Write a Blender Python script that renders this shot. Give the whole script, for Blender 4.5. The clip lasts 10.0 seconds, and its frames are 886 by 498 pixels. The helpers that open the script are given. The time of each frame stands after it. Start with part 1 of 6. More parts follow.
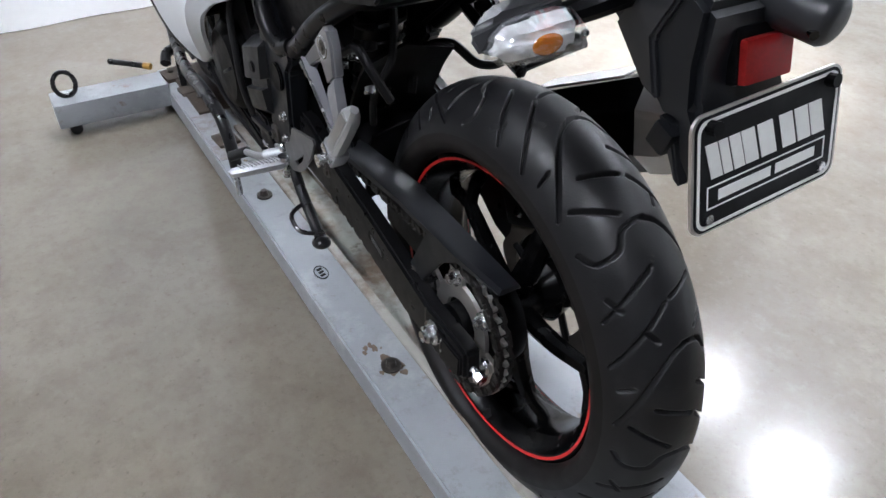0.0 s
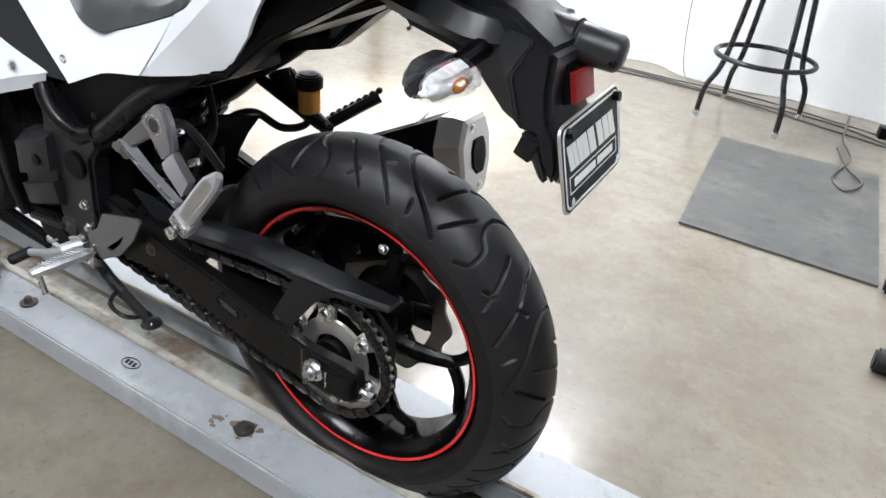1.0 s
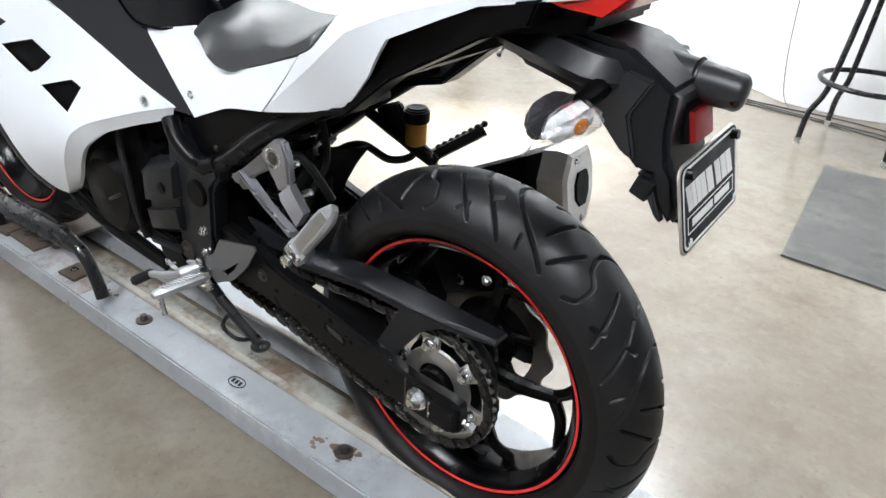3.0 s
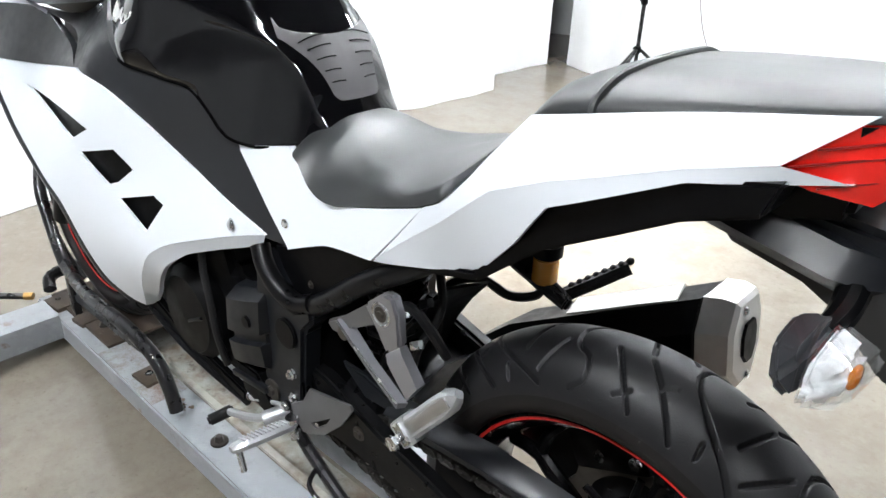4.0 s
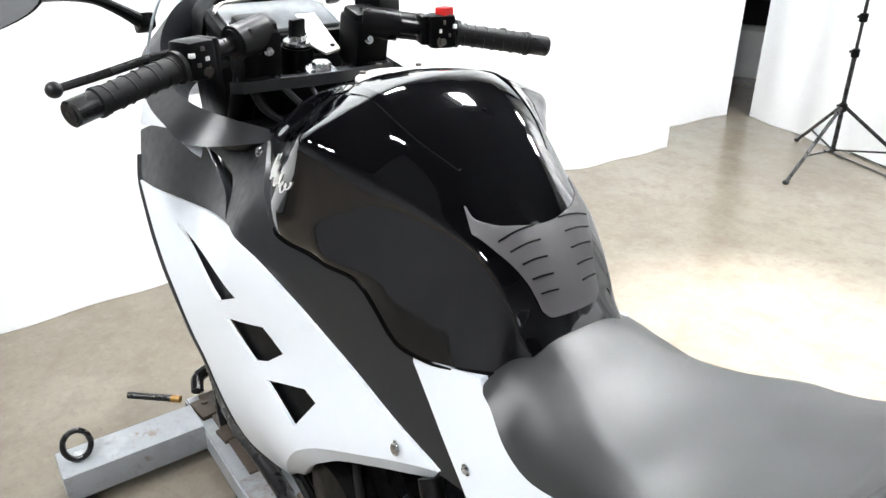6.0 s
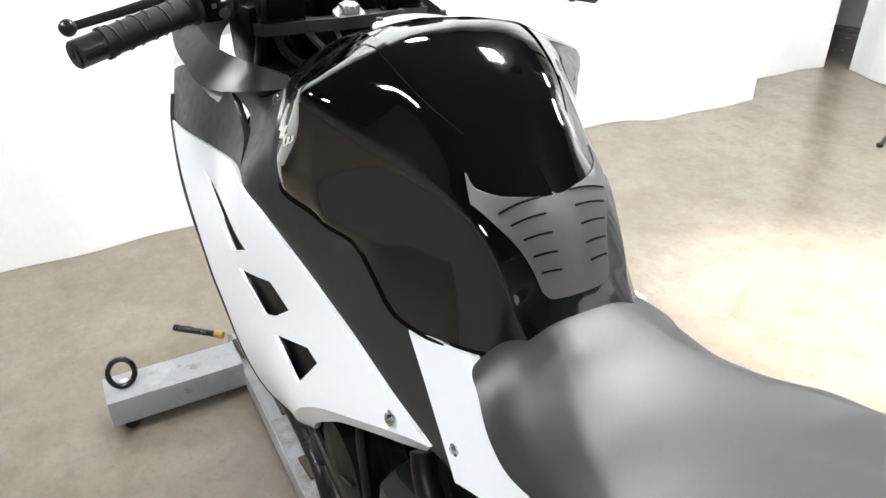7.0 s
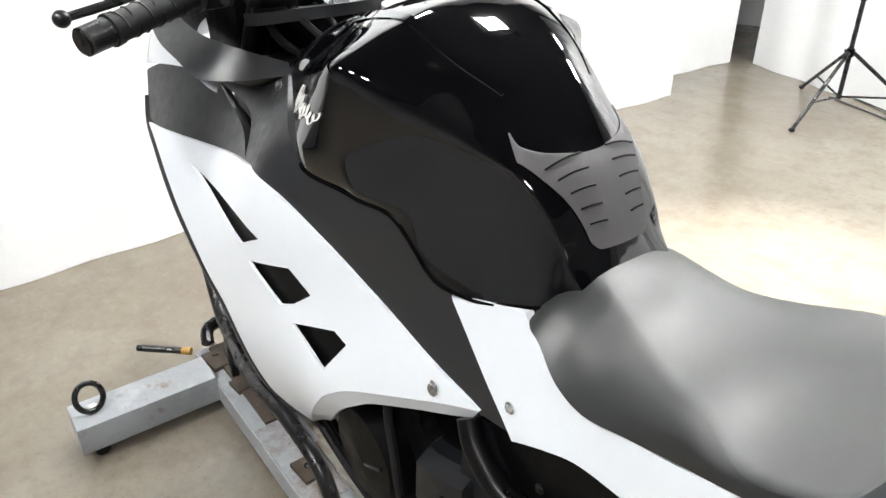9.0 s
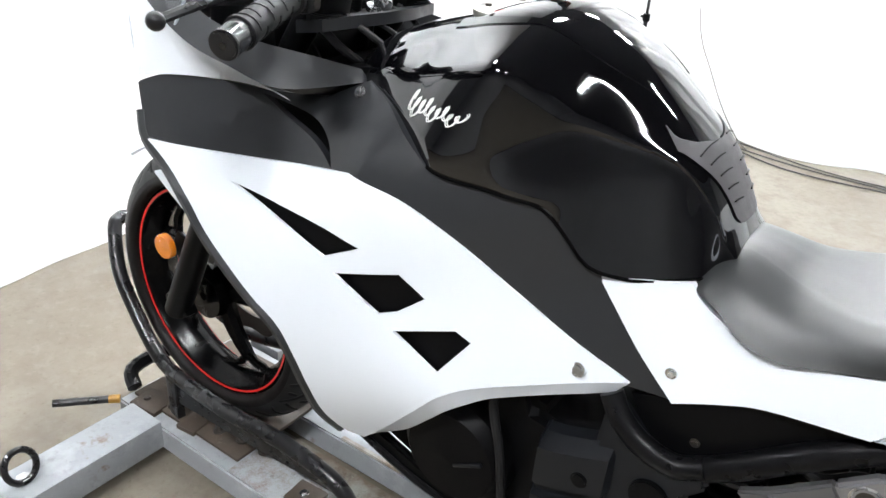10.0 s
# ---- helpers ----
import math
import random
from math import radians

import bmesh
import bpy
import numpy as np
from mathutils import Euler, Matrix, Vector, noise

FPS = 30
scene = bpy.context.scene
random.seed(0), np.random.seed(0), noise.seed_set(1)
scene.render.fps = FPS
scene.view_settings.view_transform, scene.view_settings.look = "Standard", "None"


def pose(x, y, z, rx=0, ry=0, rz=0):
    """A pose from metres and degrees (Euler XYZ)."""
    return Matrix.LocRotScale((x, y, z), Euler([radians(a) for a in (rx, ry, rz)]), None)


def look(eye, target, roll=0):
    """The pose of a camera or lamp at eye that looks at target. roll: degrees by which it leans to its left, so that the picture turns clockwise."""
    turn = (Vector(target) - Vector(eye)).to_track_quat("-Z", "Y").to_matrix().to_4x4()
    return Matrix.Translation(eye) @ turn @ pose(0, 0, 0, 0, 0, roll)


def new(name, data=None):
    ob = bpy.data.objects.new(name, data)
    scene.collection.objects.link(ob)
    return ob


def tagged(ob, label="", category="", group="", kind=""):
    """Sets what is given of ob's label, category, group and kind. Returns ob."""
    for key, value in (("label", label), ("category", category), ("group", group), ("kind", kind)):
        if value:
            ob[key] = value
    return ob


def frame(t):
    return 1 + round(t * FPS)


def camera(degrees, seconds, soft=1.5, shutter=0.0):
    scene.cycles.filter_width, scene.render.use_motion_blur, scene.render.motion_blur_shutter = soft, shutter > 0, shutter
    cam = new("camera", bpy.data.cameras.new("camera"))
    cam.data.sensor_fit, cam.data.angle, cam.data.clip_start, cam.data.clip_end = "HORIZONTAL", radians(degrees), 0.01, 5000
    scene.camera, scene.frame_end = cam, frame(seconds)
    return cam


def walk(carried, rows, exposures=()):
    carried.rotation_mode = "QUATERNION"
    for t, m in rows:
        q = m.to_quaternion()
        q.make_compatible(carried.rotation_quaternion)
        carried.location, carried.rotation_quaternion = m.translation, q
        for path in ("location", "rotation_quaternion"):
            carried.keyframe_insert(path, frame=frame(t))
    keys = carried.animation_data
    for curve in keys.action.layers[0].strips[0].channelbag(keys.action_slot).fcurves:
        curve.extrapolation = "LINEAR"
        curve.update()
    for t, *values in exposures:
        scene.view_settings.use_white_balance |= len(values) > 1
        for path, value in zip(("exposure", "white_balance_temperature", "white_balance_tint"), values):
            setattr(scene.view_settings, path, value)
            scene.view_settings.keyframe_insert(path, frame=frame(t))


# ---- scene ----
cam = camera(62.7, 10.0)
# seconds, eye in metres, turn in degrees; x runs to the front of the motorcycle, y to its left
PATH = [
    (0.0, -0.6063, 0.4934, 1.0171, 52.33, -0.94, -121.17),
    (0.3, -0.5726, 0.5443, 1.0163, 53.62, -2.23, -128.51),
    (0.5, -0.5494, 0.5925, 1.0103, 56.28, -2.78, -135.90),
    (0.7, -0.5487, 0.7135, 1.0188, 59.15, -3.44, -144.01),
    (1.0, -0.5421, 0.7591, 1.0317, 59.40, -4.83, -148.18),
    (1.5, -0.5473, 0.7784, 1.0297, 58.93, -3.59, -148.31),
    (2.0, -0.5537, 0.7655, 1.0297, 58.85, -3.59, -147.11),
    (2.2, -0.5519, 0.7616, 1.0294, 58.77, -3.55, -146.79),
    (3.3, -0.4623, 0.7866, 1.0576, 62.08, -3.06, -140.40),
    (3.5, -0.4164, 0.7577, 1.0638, 62.87, -3.31, -139.54),
    (4.0, -0.2779, 0.6398, 1.0967, 63.28, -1.80, -136.59),
    (4.5, -0.1506, 0.6327, 1.1144, 64.64, -0.26, -135.10),
    (5.0, -0.0033, 0.6636, 1.1514, 66.79, -0.75, -139.83),
    (5.5, 0.0314, 0.6002, 1.1862, 68.13, 0.62, -132.98),
    (6.0, 0.0267, 0.4776, 1.2033, 64.60, 0.26, -125.34),
    (6.2, 0.0235, 0.4435, 1.2083, 63.02, 0.16, -122.57),
    (7.3, 0.0371, 0.3775, 1.2044, 59.84, 0.15, -118.46),
    (7.5, 0.0368, 0.3764, 1.2061, 59.87, 0.07, -118.45),
    (8.0, 0.0294, 0.3799, 1.2070, 60.24, 0.16, -117.66),
    (8.5, 0.0282, 0.4128, 1.1886, 61.05, 0.73, -119.75),
    (9.0, 0.0707, 0.5061, 1.1655, 61.27, 0.58, -126.17),
    (9.2, 0.1159, 0.5789, 1.1560, 62.42, -0.54, -129.96),
    (9.5, 0.2020, 0.7360, 1.1564, 64.58, -1.82, -139.46),
    (9.7, 0.2495, 0.7912, 1.1649, 65.34, -2.65, -142.32),
    (10.0, 0.3367, 0.8225, 1.1469, 63.16, -3.34, -144.70),
]
EXPOSURES = [(0.0, -0.20, 6050, 13), (0.5, 0.20, 6100, 13), (1.0, 0.20, 6320, 11), (2.0, 0.20, 6400, 10), (3.5, 0.18, 6320, 10), (4.5, 0.14, 6400, 9), (5.5, 0.12, 6450, 9), (6.5, 0.04, 6600, 10), (8.5, 0.0, 6850, 9), (9.2, 0.04, 6650, 10), (10.0, 0.14, 6450, 10)]
walk(cam, [(t, pose(x, y, z, rx, ry, rz)) for t, x, y, z, rx, ry, rz in PATH], EXPOSURES)

# ---- world: a faint grey beyond the closed room ----
world = bpy.data.worlds.new("world")
scene.world = world
world.use_nodes = True
world.node_tree.nodes["Background"].inputs[0].default_value = (0.9, 0.95, 1.0, 1)
world.node_tree.nodes["Background"].inputs[1].default_value = 0.02
LAMP = 296.0          # radiance of the ceiling diffusers
# last two: added at guessed places, sized to brighten the left side
LIGHTS = [(1.25, -1.2, 0.34, 0.27), (2.0, -0.4, 0.14, 0.4), (0.55, -2.72, 0.34, 0.18), (1.3, -2.85, 0.3, 0.16), (-0.8, -1.5, 0.4, 0.1), (0.9, 1.9, 0.62, 0.18), (-1.0, 1.6, 0.46, 0.17)]   # x, y, length, width

SPOT = 1100.0         # watts of the spot lamp over the floor beside the motorcycle


# ---- materials ----
def mat(name, color, rough=0.5, metal=0.0, vary=0.12, scale=30.0, bump=0.0, bump_scale=300.0, coat=0.0, spread=0.08, spec=0.5):
    """A surface with a colour that wanders at two sizes, uneven gloss and fine relief."""
    m = bpy.data.materials.new(name)
    m.use_nodes = True
    n, l = m.node_tree.nodes, m.node_tree.links
    b = n["Principled BSDF"]
    b.inputs["Metallic"].default_value = metal
    b.inputs["Coat Weight"].default_value = coat
    b.inputs["Coat Roughness"].default_value = 0.03
    b.inputs["Specular IOR Level"].default_value = spec
    co = n.new("ShaderNodeTexCoord")
    big, small = n.new("ShaderNodeTexNoise"), n.new("ShaderNodeTexNoise")
    for t, s, d in ((big, scale * 0.15, 3), (small, scale, 6)):
        t.inputs["Scale"].default_value = s
        t.inputs["Detail"].default_value = d
        l.new(co.outputs["Object"], t.inputs["Vector"])
    mix = n.new("ShaderNodeMath")
    mix.operation = "MULTIPLY_ADD"
    mix.inputs[1].default_value = 0.5
    l.new(small.outputs["Fac"], mix.inputs[0])
    half = n.new("ShaderNodeMath")
    half.operation = "MULTIPLY"
    half.inputs[1].default_value = 0.5
    l.new(big.outputs["Fac"], half.inputs[0])
    l.new(half.outputs[0], mix.inputs[2])
    ramp = n.new("ShaderNodeMapRange")
    ramp.inputs["From Min"].default_value, ramp.inputs["From Max"].default_value = 0.3, 0.7
    ramp.inputs["To Min"].default_value, ramp.inputs["To Max"].default_value = 1 - vary, 1 + vary
    l.new(mix.outputs[0], ramp.inputs["Value"])
    tint = n.new("ShaderNodeVectorMath")
    tint.operation = "SCALE"
    tint.inputs[0].default_value = color
    l.new(ramp.outputs[0], tint.inputs["Scale"])
    l.new(tint.outputs[0], b.inputs["Base Color"])
    r = n.new("ShaderNodeMapRange")
    r.inputs["From Min"].default_value, r.inputs["From Max"].default_value = 0.3, 0.7
    r.inputs["To Min"].default_value, r.inputs["To Max"].default_value = max(0.02, rough - spread), min(1, rough + spread)
    l.new(small.outputs["Fac"], r.inputs["Value"])
    l.new(r.outputs[0], b.inputs["Roughness"])
    if bump:
        t = n.new("ShaderNodeTexNoise")
        t.inputs["Scale"].default_value, t.inputs["Detail"].default_value = bump_scale, 3
        l.new(co.outputs["Object"], t.inputs["Vector"])
        u = n.new("ShaderNodeBump")
        u.inputs["Strength"].default_value, u.inputs["Distance"].default_value = bump, 0.002
        l.new(t.outputs["Fac"], u.inputs["Height"])
        l.new(u.outputs[0], b.inputs["Normal"])
    return m


def stained(m, color, scale, low, high, grit=0.65, seed=0.0):
    """Adds stains of another colour with their own ragged shapes to a material of mat()."""
    n, l = m.node_tree.nodes, m.node_tree.links
    b = n["Principled BSDF"]
    old = b.inputs["Base Color"].links[0].from_socket
    co = n.new("ShaderNodeTexCoord")
    shift = n.new("ShaderNodeVectorMath")
    shift.inputs[1].default_value = (seed, seed * 1.7, 0)
    l.new(co.outputs["Object"], shift.inputs[0])
    t = n.new("ShaderNodeTexNoise")
    t.inputs["Scale"].default_value, t.inputs["Detail"].default_value, t.inputs["Roughness"].default_value = scale, 10, grit
    l.new(shift.outputs[0], t.inputs["Vector"])
    f = n.new("ShaderNodeMapRange")
    f.inputs["From Min"].default_value, f.inputs["From Max"].default_value = low, high
    l.new(t.outputs["Fac"], f.inputs["Value"])
    mix = n.new("ShaderNodeMix")
    mix.data_type = "RGBA"
    l.new(f.outputs[0], mix.inputs["Factor"])
    l.new(old, mix.inputs["A"])
    mix.inputs["B"].default_value = (*color, 1)
    l.new(mix.outputs["Result"], b.inputs["Base Color"])
    return m


def glow(name, color, strength):
    m = bpy.data.materials.new(name)
    m.use_nodes = True
    b = m.node_tree.nodes["Principled BSDF"]
    b.inputs["Base Color"].default_value = (*color, 1)
    b.inputs["Emission Color"].default_value = (*color, 1)
    b.inputs["Emission Strength"].default_value = strength
    return m


def thin_glass(name, gloss):
    """A thin clear sheet: light passes straight through, a little is mirrored."""
    m = bpy.data.materials.new(name)
    m.use_nodes = True
    n, l = m.node_tree.nodes, m.node_tree.links
    n.remove(n["Principled BSDF"])
    a, b, mix = n.new("ShaderNodeBsdfTransparent"), n.new("ShaderNodeBsdfGlossy"), n.new("ShaderNodeMixShader")
    a.inputs["Color"].default_value = (0.97, 0.98, 0.99, 1)
    b.inputs["Roughness"].default_value = 0.04
    mix.inputs[0].default_value = gloss
    l.new(a.outputs[0], mix.inputs[1]), l.new(b.outputs[0], mix.inputs[2])
    l.new(mix.outputs[0], n["Material Output"].inputs["Surface"])
    return m


M_FLOOR = mat("polished_concrete", (0.205, 0.183, 0.146), 0.20, vary=0.05, scale=5, spread=0.0)
stained(M_FLOOR, (0.140, 0.114, 0.088), 0.7, 0.36, 0.80, 0.45)
stained(M_FLOOR, (0.215, 0.194, 0.162), 2.6, 0.45, 0.75, 0.55, seed=3.0)
stained(M_FLOOR, (0.138, 0.114, 0.090), 9.0, 0.46, 0.85, 0.6, seed=7.0)
stained(M_FLOOR, (0.128, 0.106, 0.080), 38.0, 0.48, 0.95, 0.75, seed=2.0)
stained(M_FLOOR, (0.245, 0.220, 0.180), 24.0, 0.52, 0.95, 0.75, seed=11.0)
stained(M_FLOOR, (0.110, 0.090, 0.068), 70.0, 0.60, 0.80, 0.6, seed=5.0)
M_CURTAIN = mat("white_drape_cloth", (0.82, 0.83, 0.84), 0.85, vary=0.03, scale=40, bump=0.15, bump_scale=500)
M_WALL = mat("white_painted_block", (0.62, 0.62, 0.63), 0.8, vary=0.05, scale=12)
M_DKWALL = mat("dull_painted_block", (0.36, 0.365, 0.38), 0.8, vary=0.08, scale=12)
M_EDGE = mat("pale_screen_edge", (0.45, 0.50, 0.55), 0.2, vary=0.1, scale=30, coat=0.5)
M_CEIL = mat("dark_ceiling", (0.06, 0.06, 0.065), 0.9, vary=0.1, scale=8)
M_WHITE = mat("white_fairing_plastic", (0.80, 0.84, 0.90), 0.33, vary=0.015, scale=8, coat=0.35, spread=0.05)
M_DARK = mat("matte_dark_grey_plastic", (0.0155, 0.0165, 0.0190), 0.38, vary=0.06, scale=60, bump=0.05, bump_scale=900, spec=0.56)
M_BLACKPL = mat("black_plastic", (0.0022, 0.0022, 0.0026), 0.36, vary=0.15, scale=50, bump=0.04, bump_scale=700, spec=0.10)
M_GLOSS = mat("gloss_black_paint", (0.0018, 0.0018, 0.0024), 0.05, vary=0.1, scale=20, coat=0.8, spread=0.01, spec=0.45)
M_FRAME = mat("satin_black_steel", (0.0036, 0.0036, 0.0042), 0.33, vary=0.15, scale=40, bump=0.04, bump_scale=600, spec=0.20)
M_ENGINE = mat("black_engine_casting", (0.0022, 0.0022, 0.0026), 0.40, vary=0.2, scale=40, bump=0.10, bump_scale=350, spec=0.10)
M_COVER = mat("slate_black_cover", (0.0070, 0.0078, 0.0098), 0.36, vary=0.08, scale=40, bump=0.05, bump_scale=700, spec=0.3)
M_SEAT = mat("black_seat_vinyl", (0.0095, 0.0108, 0.0118), 0.46, vary=0.05, scale=12, bump=0.12, bump_scale=1400, spread=0.03, spec=0.90)
M_PILLION = mat("black_pillion_vinyl", (0.0095, 0.0108, 0.0118), 0.46, vary=0.05, scale=12, bump=0.12, bump_scale=1400, spread=0.03, spec=0.58)
M_TYRE = mat("tyre_tread_rubber", (0.0085, 0.0085, 0.0095), 0.44, vary=0.2, scale=30, bump=0.10, bump_scale=500, spec=0.28)
M_TYREWALL = mat("tyre_sidewall_rubber", (0.0080, 0.0068, 0.0066), 0.55, vary=0.15, scale=30, bump=0.06, bump_scale=500, spec=0.2)
stained(M_TYRE, (0.020, 0.0195, 0.0195), 9.0, 0.52, 0.8)
stained(M_TYRE, (0.060, 0.058, 0.056), 55.0, 0.66, 0.78, 0.7, seed=3.0)
M_RIM = mat("gloss_black_rim", (0.0018, 0.0018, 0.0020), 0.22, vary=0.15, scale=30, coat=0.0, spec=0.14)
M_RED = mat("red_rim_tape", (0.62, 0.02, 0.018), 0.35, vary=0.12, scale=60)
M_REDLENS = mat("red_lamp_lens", (0.80, 0.014, 0.010), 0.14, vary=0.25, scale=25, coat=0.4)
M_REDREF = mat("dark_red_reflector", (0.24, 0.012, 0.012), 0.42, vary=0.2, scale=300, spec=0.15)
M_REDSW = mat("red_switch", (0.75, 0.02, 0.02), 0.4)
M_ALU = mat("cast_aluminium", (0.50, 0.50, 0.51), 0.34, metal=1.0, vary=0.08, scale=40, bump=0.03, bump_scale=600, spread=0.04)
M_STEEL = mat("zinc_plated_steel", (0.66, 0.67, 0.68), 0.24, metal=1.0, vary=0.12, scale=80)
M_DSTEEL = mat("worn_dark_steel", (0.12, 0.11, 0.10), 0.42, metal=0.9, vary=0.25, scale=90)
M_CHAIN = mat("greasy_chain_steel", (0.032, 0.030, 0.028), 0.45, metal=0.7, vary=0.3, scale=120)
M_GREYAL = mat("grey_anodised_plate", (0.165, 0.165, 0.17), 0.42, metal=0.7, vary=0.1, scale=60)
M_HANGER = mat("satin_cast_aluminium", (0.36, 0.36, 0.38), 0.40, metal=0.85, vary=0.08, scale=50, bump=0.04, bump_scale=500)
M_SATIN = mat("dull_cast_aluminium", (0.17, 0.17, 0.185), 0.6, metal=0.4, vary=0.08, scale=50, bump=0.04, bump_scale=500)
M_CAST = mat("bright_cast_aluminium", (0.46, 0.47, 0.49), 0.42, metal=0.65, vary=0.08, scale=50, bump=0.04, bump_scale=500)
M_BRUSH = mat("brushed_stainless", (0.62, 0.60, 0.57), 0.46, metal=1.0, vary=0.1, scale=70)
M_SLEEVE = mat("satin_muffler_steel", (0.56, 0.55, 0.53), 0.40, metal=0.7, vary=0.08, scale=70)
M_DOLLY = mat("grey_painted_steel", (0.30, 0.315, 0.335), 0.36, vary=0.1, scale=18, bump=0.05, bump_scale=200)
stained(M_DOLLY, (0.52, 0.54, 0.56), 5.0, 0.55, 0.80, seed=2.0)
stained(M_DOLLY, (0.20, 0.195, 0.19), 28.0, 0.55, 0.78, 0.75, seed=8.0)
stained(M_DOLLY, (0.17, 0.11, 0.065), 11.0, 0.63, 0.72, seed=5.0)
M_LIP = mat("worn_rail_lip", (0.36, 0.345, 0.31), 0.6, vary=0.15, scale=40, bump=0.1, bump_scale=150)
stained(M_LIP, (0.17, 0.12, 0.08), 9.0, 0.5, 0.68, seed=6.0)
M_SPOT = mat("rust_stain", (0.165, 0.122, 0.088), 0.85, vary=0.35, scale=60)
M_RUSTDK = mat("dark_grimy_steel", (0.30, 0.305, 0.275), 0.6, vary=0.2, scale=25, bump=0.2, bump_scale=150)
stained(M_RUSTDK, (0.17, 0.125, 0.09), 7.0, 0.47, 0.60, seed=9.0)
stained(M_RUSTDK, (0.07, 0.048, 0.034), 15.0, 0.55, 0.68, 0.8, seed=12.0)
M_RAILRUST = mat("rust_bitten_grey_paint", (0.30, 0.315, 0.335), 0.45, vary=0.1, scale=18, bump=0.12, bump_scale=200)
stained(M_RAILRUST, (0.16, 0.105, 0.07), 10.0, 0.44, 0.62, 0.9, seed=14.0)
stained(M_RAILRUST, (0.06, 0.042, 0.032), 30.0, 0.58, 0.70, 0.8, seed=15.0)
M_GRIME = mat("oily_dark_steel", (0.062, 0.046, 0.034), 0.55, vary=0.4, scale=25, bump=0.25, bump_scale=150)
stained(M_GRIME, (0.20, 0.18, 0.155), 9.0, 0.56, 0.68, 0.75, seed=3.0)
M_PAD = mat("graphite_tank_pad", (0.085, 0.08, 0.085), 0.42, vary=0.06, scale=80, bump=0.1, bump_scale=1200)
M_RUBBER = mat("black_rubber", (0.011, 0.011, 0.012), 0.48, vary=0.15, scale=80, bump=0.06, bump_scale=600, spec=0.22)
# grey base lightened to hold the reflection on the display
M_DIAL = mat("dial_glass", (0.20, 0.21, 0.22), 0.12, vary=0.25, scale=60, coat=0.8)
# near-black that stands for the shade in the tank gap
M_GAP = mat("dead_black_seal", (0.0015, 0.0015, 0.0016), 0.7, vary=0.1, scale=40, spec=0.05)
M_GLASSCLR = thin_glass("clear_plastic", 0.07)
M_LENSCLR = thin_glass("clear_signal_lens", 0.22)
M_BOWL = mat("silver_lamp_bowl", (0.86, 0.86, 0.87), 0.25, metal=0.0, vary=0.22, scale=120, bump=0.4, bump_scale=130)
M_AMBER = mat("amber_plastic", (0.62, 0.18, 0.008), 0.2, vary=0.12, scale=60, coat=0.7)
M_FLUID = mat("amber_brake_fluid", (0.62, 0.27, 0.03), 0.2, vary=0.1, scale=60, coat=0.8)
M_MIRROR = mat("mirror_glass", (0.85, 0.87, 0.88), 0.03, metal=1.0, vary=0.01, spread=0.01)
M_WHITEINK = mat("white_ink", (0.80, 0.80, 0.78), 0.4, vary=0.05, scale=200)
M_PLATE = mat("black_plate_face", (0.006, 0.006, 0.007), 0.5, vary=0.2, scale=60, spec=0.12)
M_MAT = mat("grey_rubber_mat", (0.066, 0.066, 0.063), 0.75, vary=0.2, scale=40, bump=0.3, bump_scale=220)
stained(M_MAT, (0.115, 0.110, 0.100), 4.0, 0.50, 0.78, seed=2.0)
stained(M_MAT, (0.16, 0.145, 0.12), 7.0, 0.64, 0.72, 0.8, seed=4.0)
stained(M_MAT, (0.042, 0.041, 0.040), 11.0, 0.52, 0.75, seed=6.0)
M_BLKMETAL = mat("black_painted_tube", (0.010, 0.010, 0.011), 0.28, vary=0.08, scale=25, spec=0.4, spread=0.03)
M_WOOD = mat("brown_wood", (0.20, 0.075, 0.035), 0.5, vary=0.2, scale=30)
M_CABLE = mat("grey_cable", (0.07, 0.066, 0.06), 0.5)
M_BOARD = mat("white_board", (0.80, 0.82, 0.84), 0.5, vary=0.03)
M_YELLOW = mat("yellow_paint", (0.34, 0.18, 0.03), 0.5, vary=0.25, scale=60)
M_LAMPON = glow("lamp_diffuser", (0.97, 0.99, 1.0), LAMP)


# ---- building tools ----
WORLD = {}


def thing(name, base, label, category, group="", kind=""):
    ob = new(name)
    ob.location = base
    ob.empty_display_size = 0.05
    WORLD[ob] = Matrix.Translation(base)
    return tagged(ob, label, category, group, kind)


def finish(bm, name, material, sharp=32.0):
    bmesh.ops.remove_doubles(bm, verts=bm.verts, dist=1e-6)
    bmesh.ops.recalc_face_normals(bm, faces=bm.faces)
    me = bpy.data.meshes.new(name)
    for f in bm.faces:
        f.smooth = True
    for e in bm.edges:
        e.smooth = len(e.link_faces) == 2 and e.calc_face_angle(0) < radians(sharp)
    bm.to_mesh(me)
    bm.free()
    if material:
        me.materials.append(material)
    return me


def part(name, bm, material, parent=None, label="", sharp=32.0):
    """One mesh, built in world places, under a thing or a part."""
    ob = new(name, finish(bm, name, material, sharp))
    WORLD[ob] = Matrix.Identity(4)
    if parent:
        ob.parent = parent
        ob.matrix_parent_inverse = WORLD[parent].inverted()
    if label:
        ob["label"] = label
    return ob


def again(ob, m, parent=None, name=""):
    """Another object on the same mesh, moved by m."""
    c = new(name or ob.data.name, ob.data)
    c.matrix_basis = m
    WORLD[c] = m
    if parent:
        c.parent = parent
        c.matrix_parent_inverse = WORLD[parent].inverted()
    return c


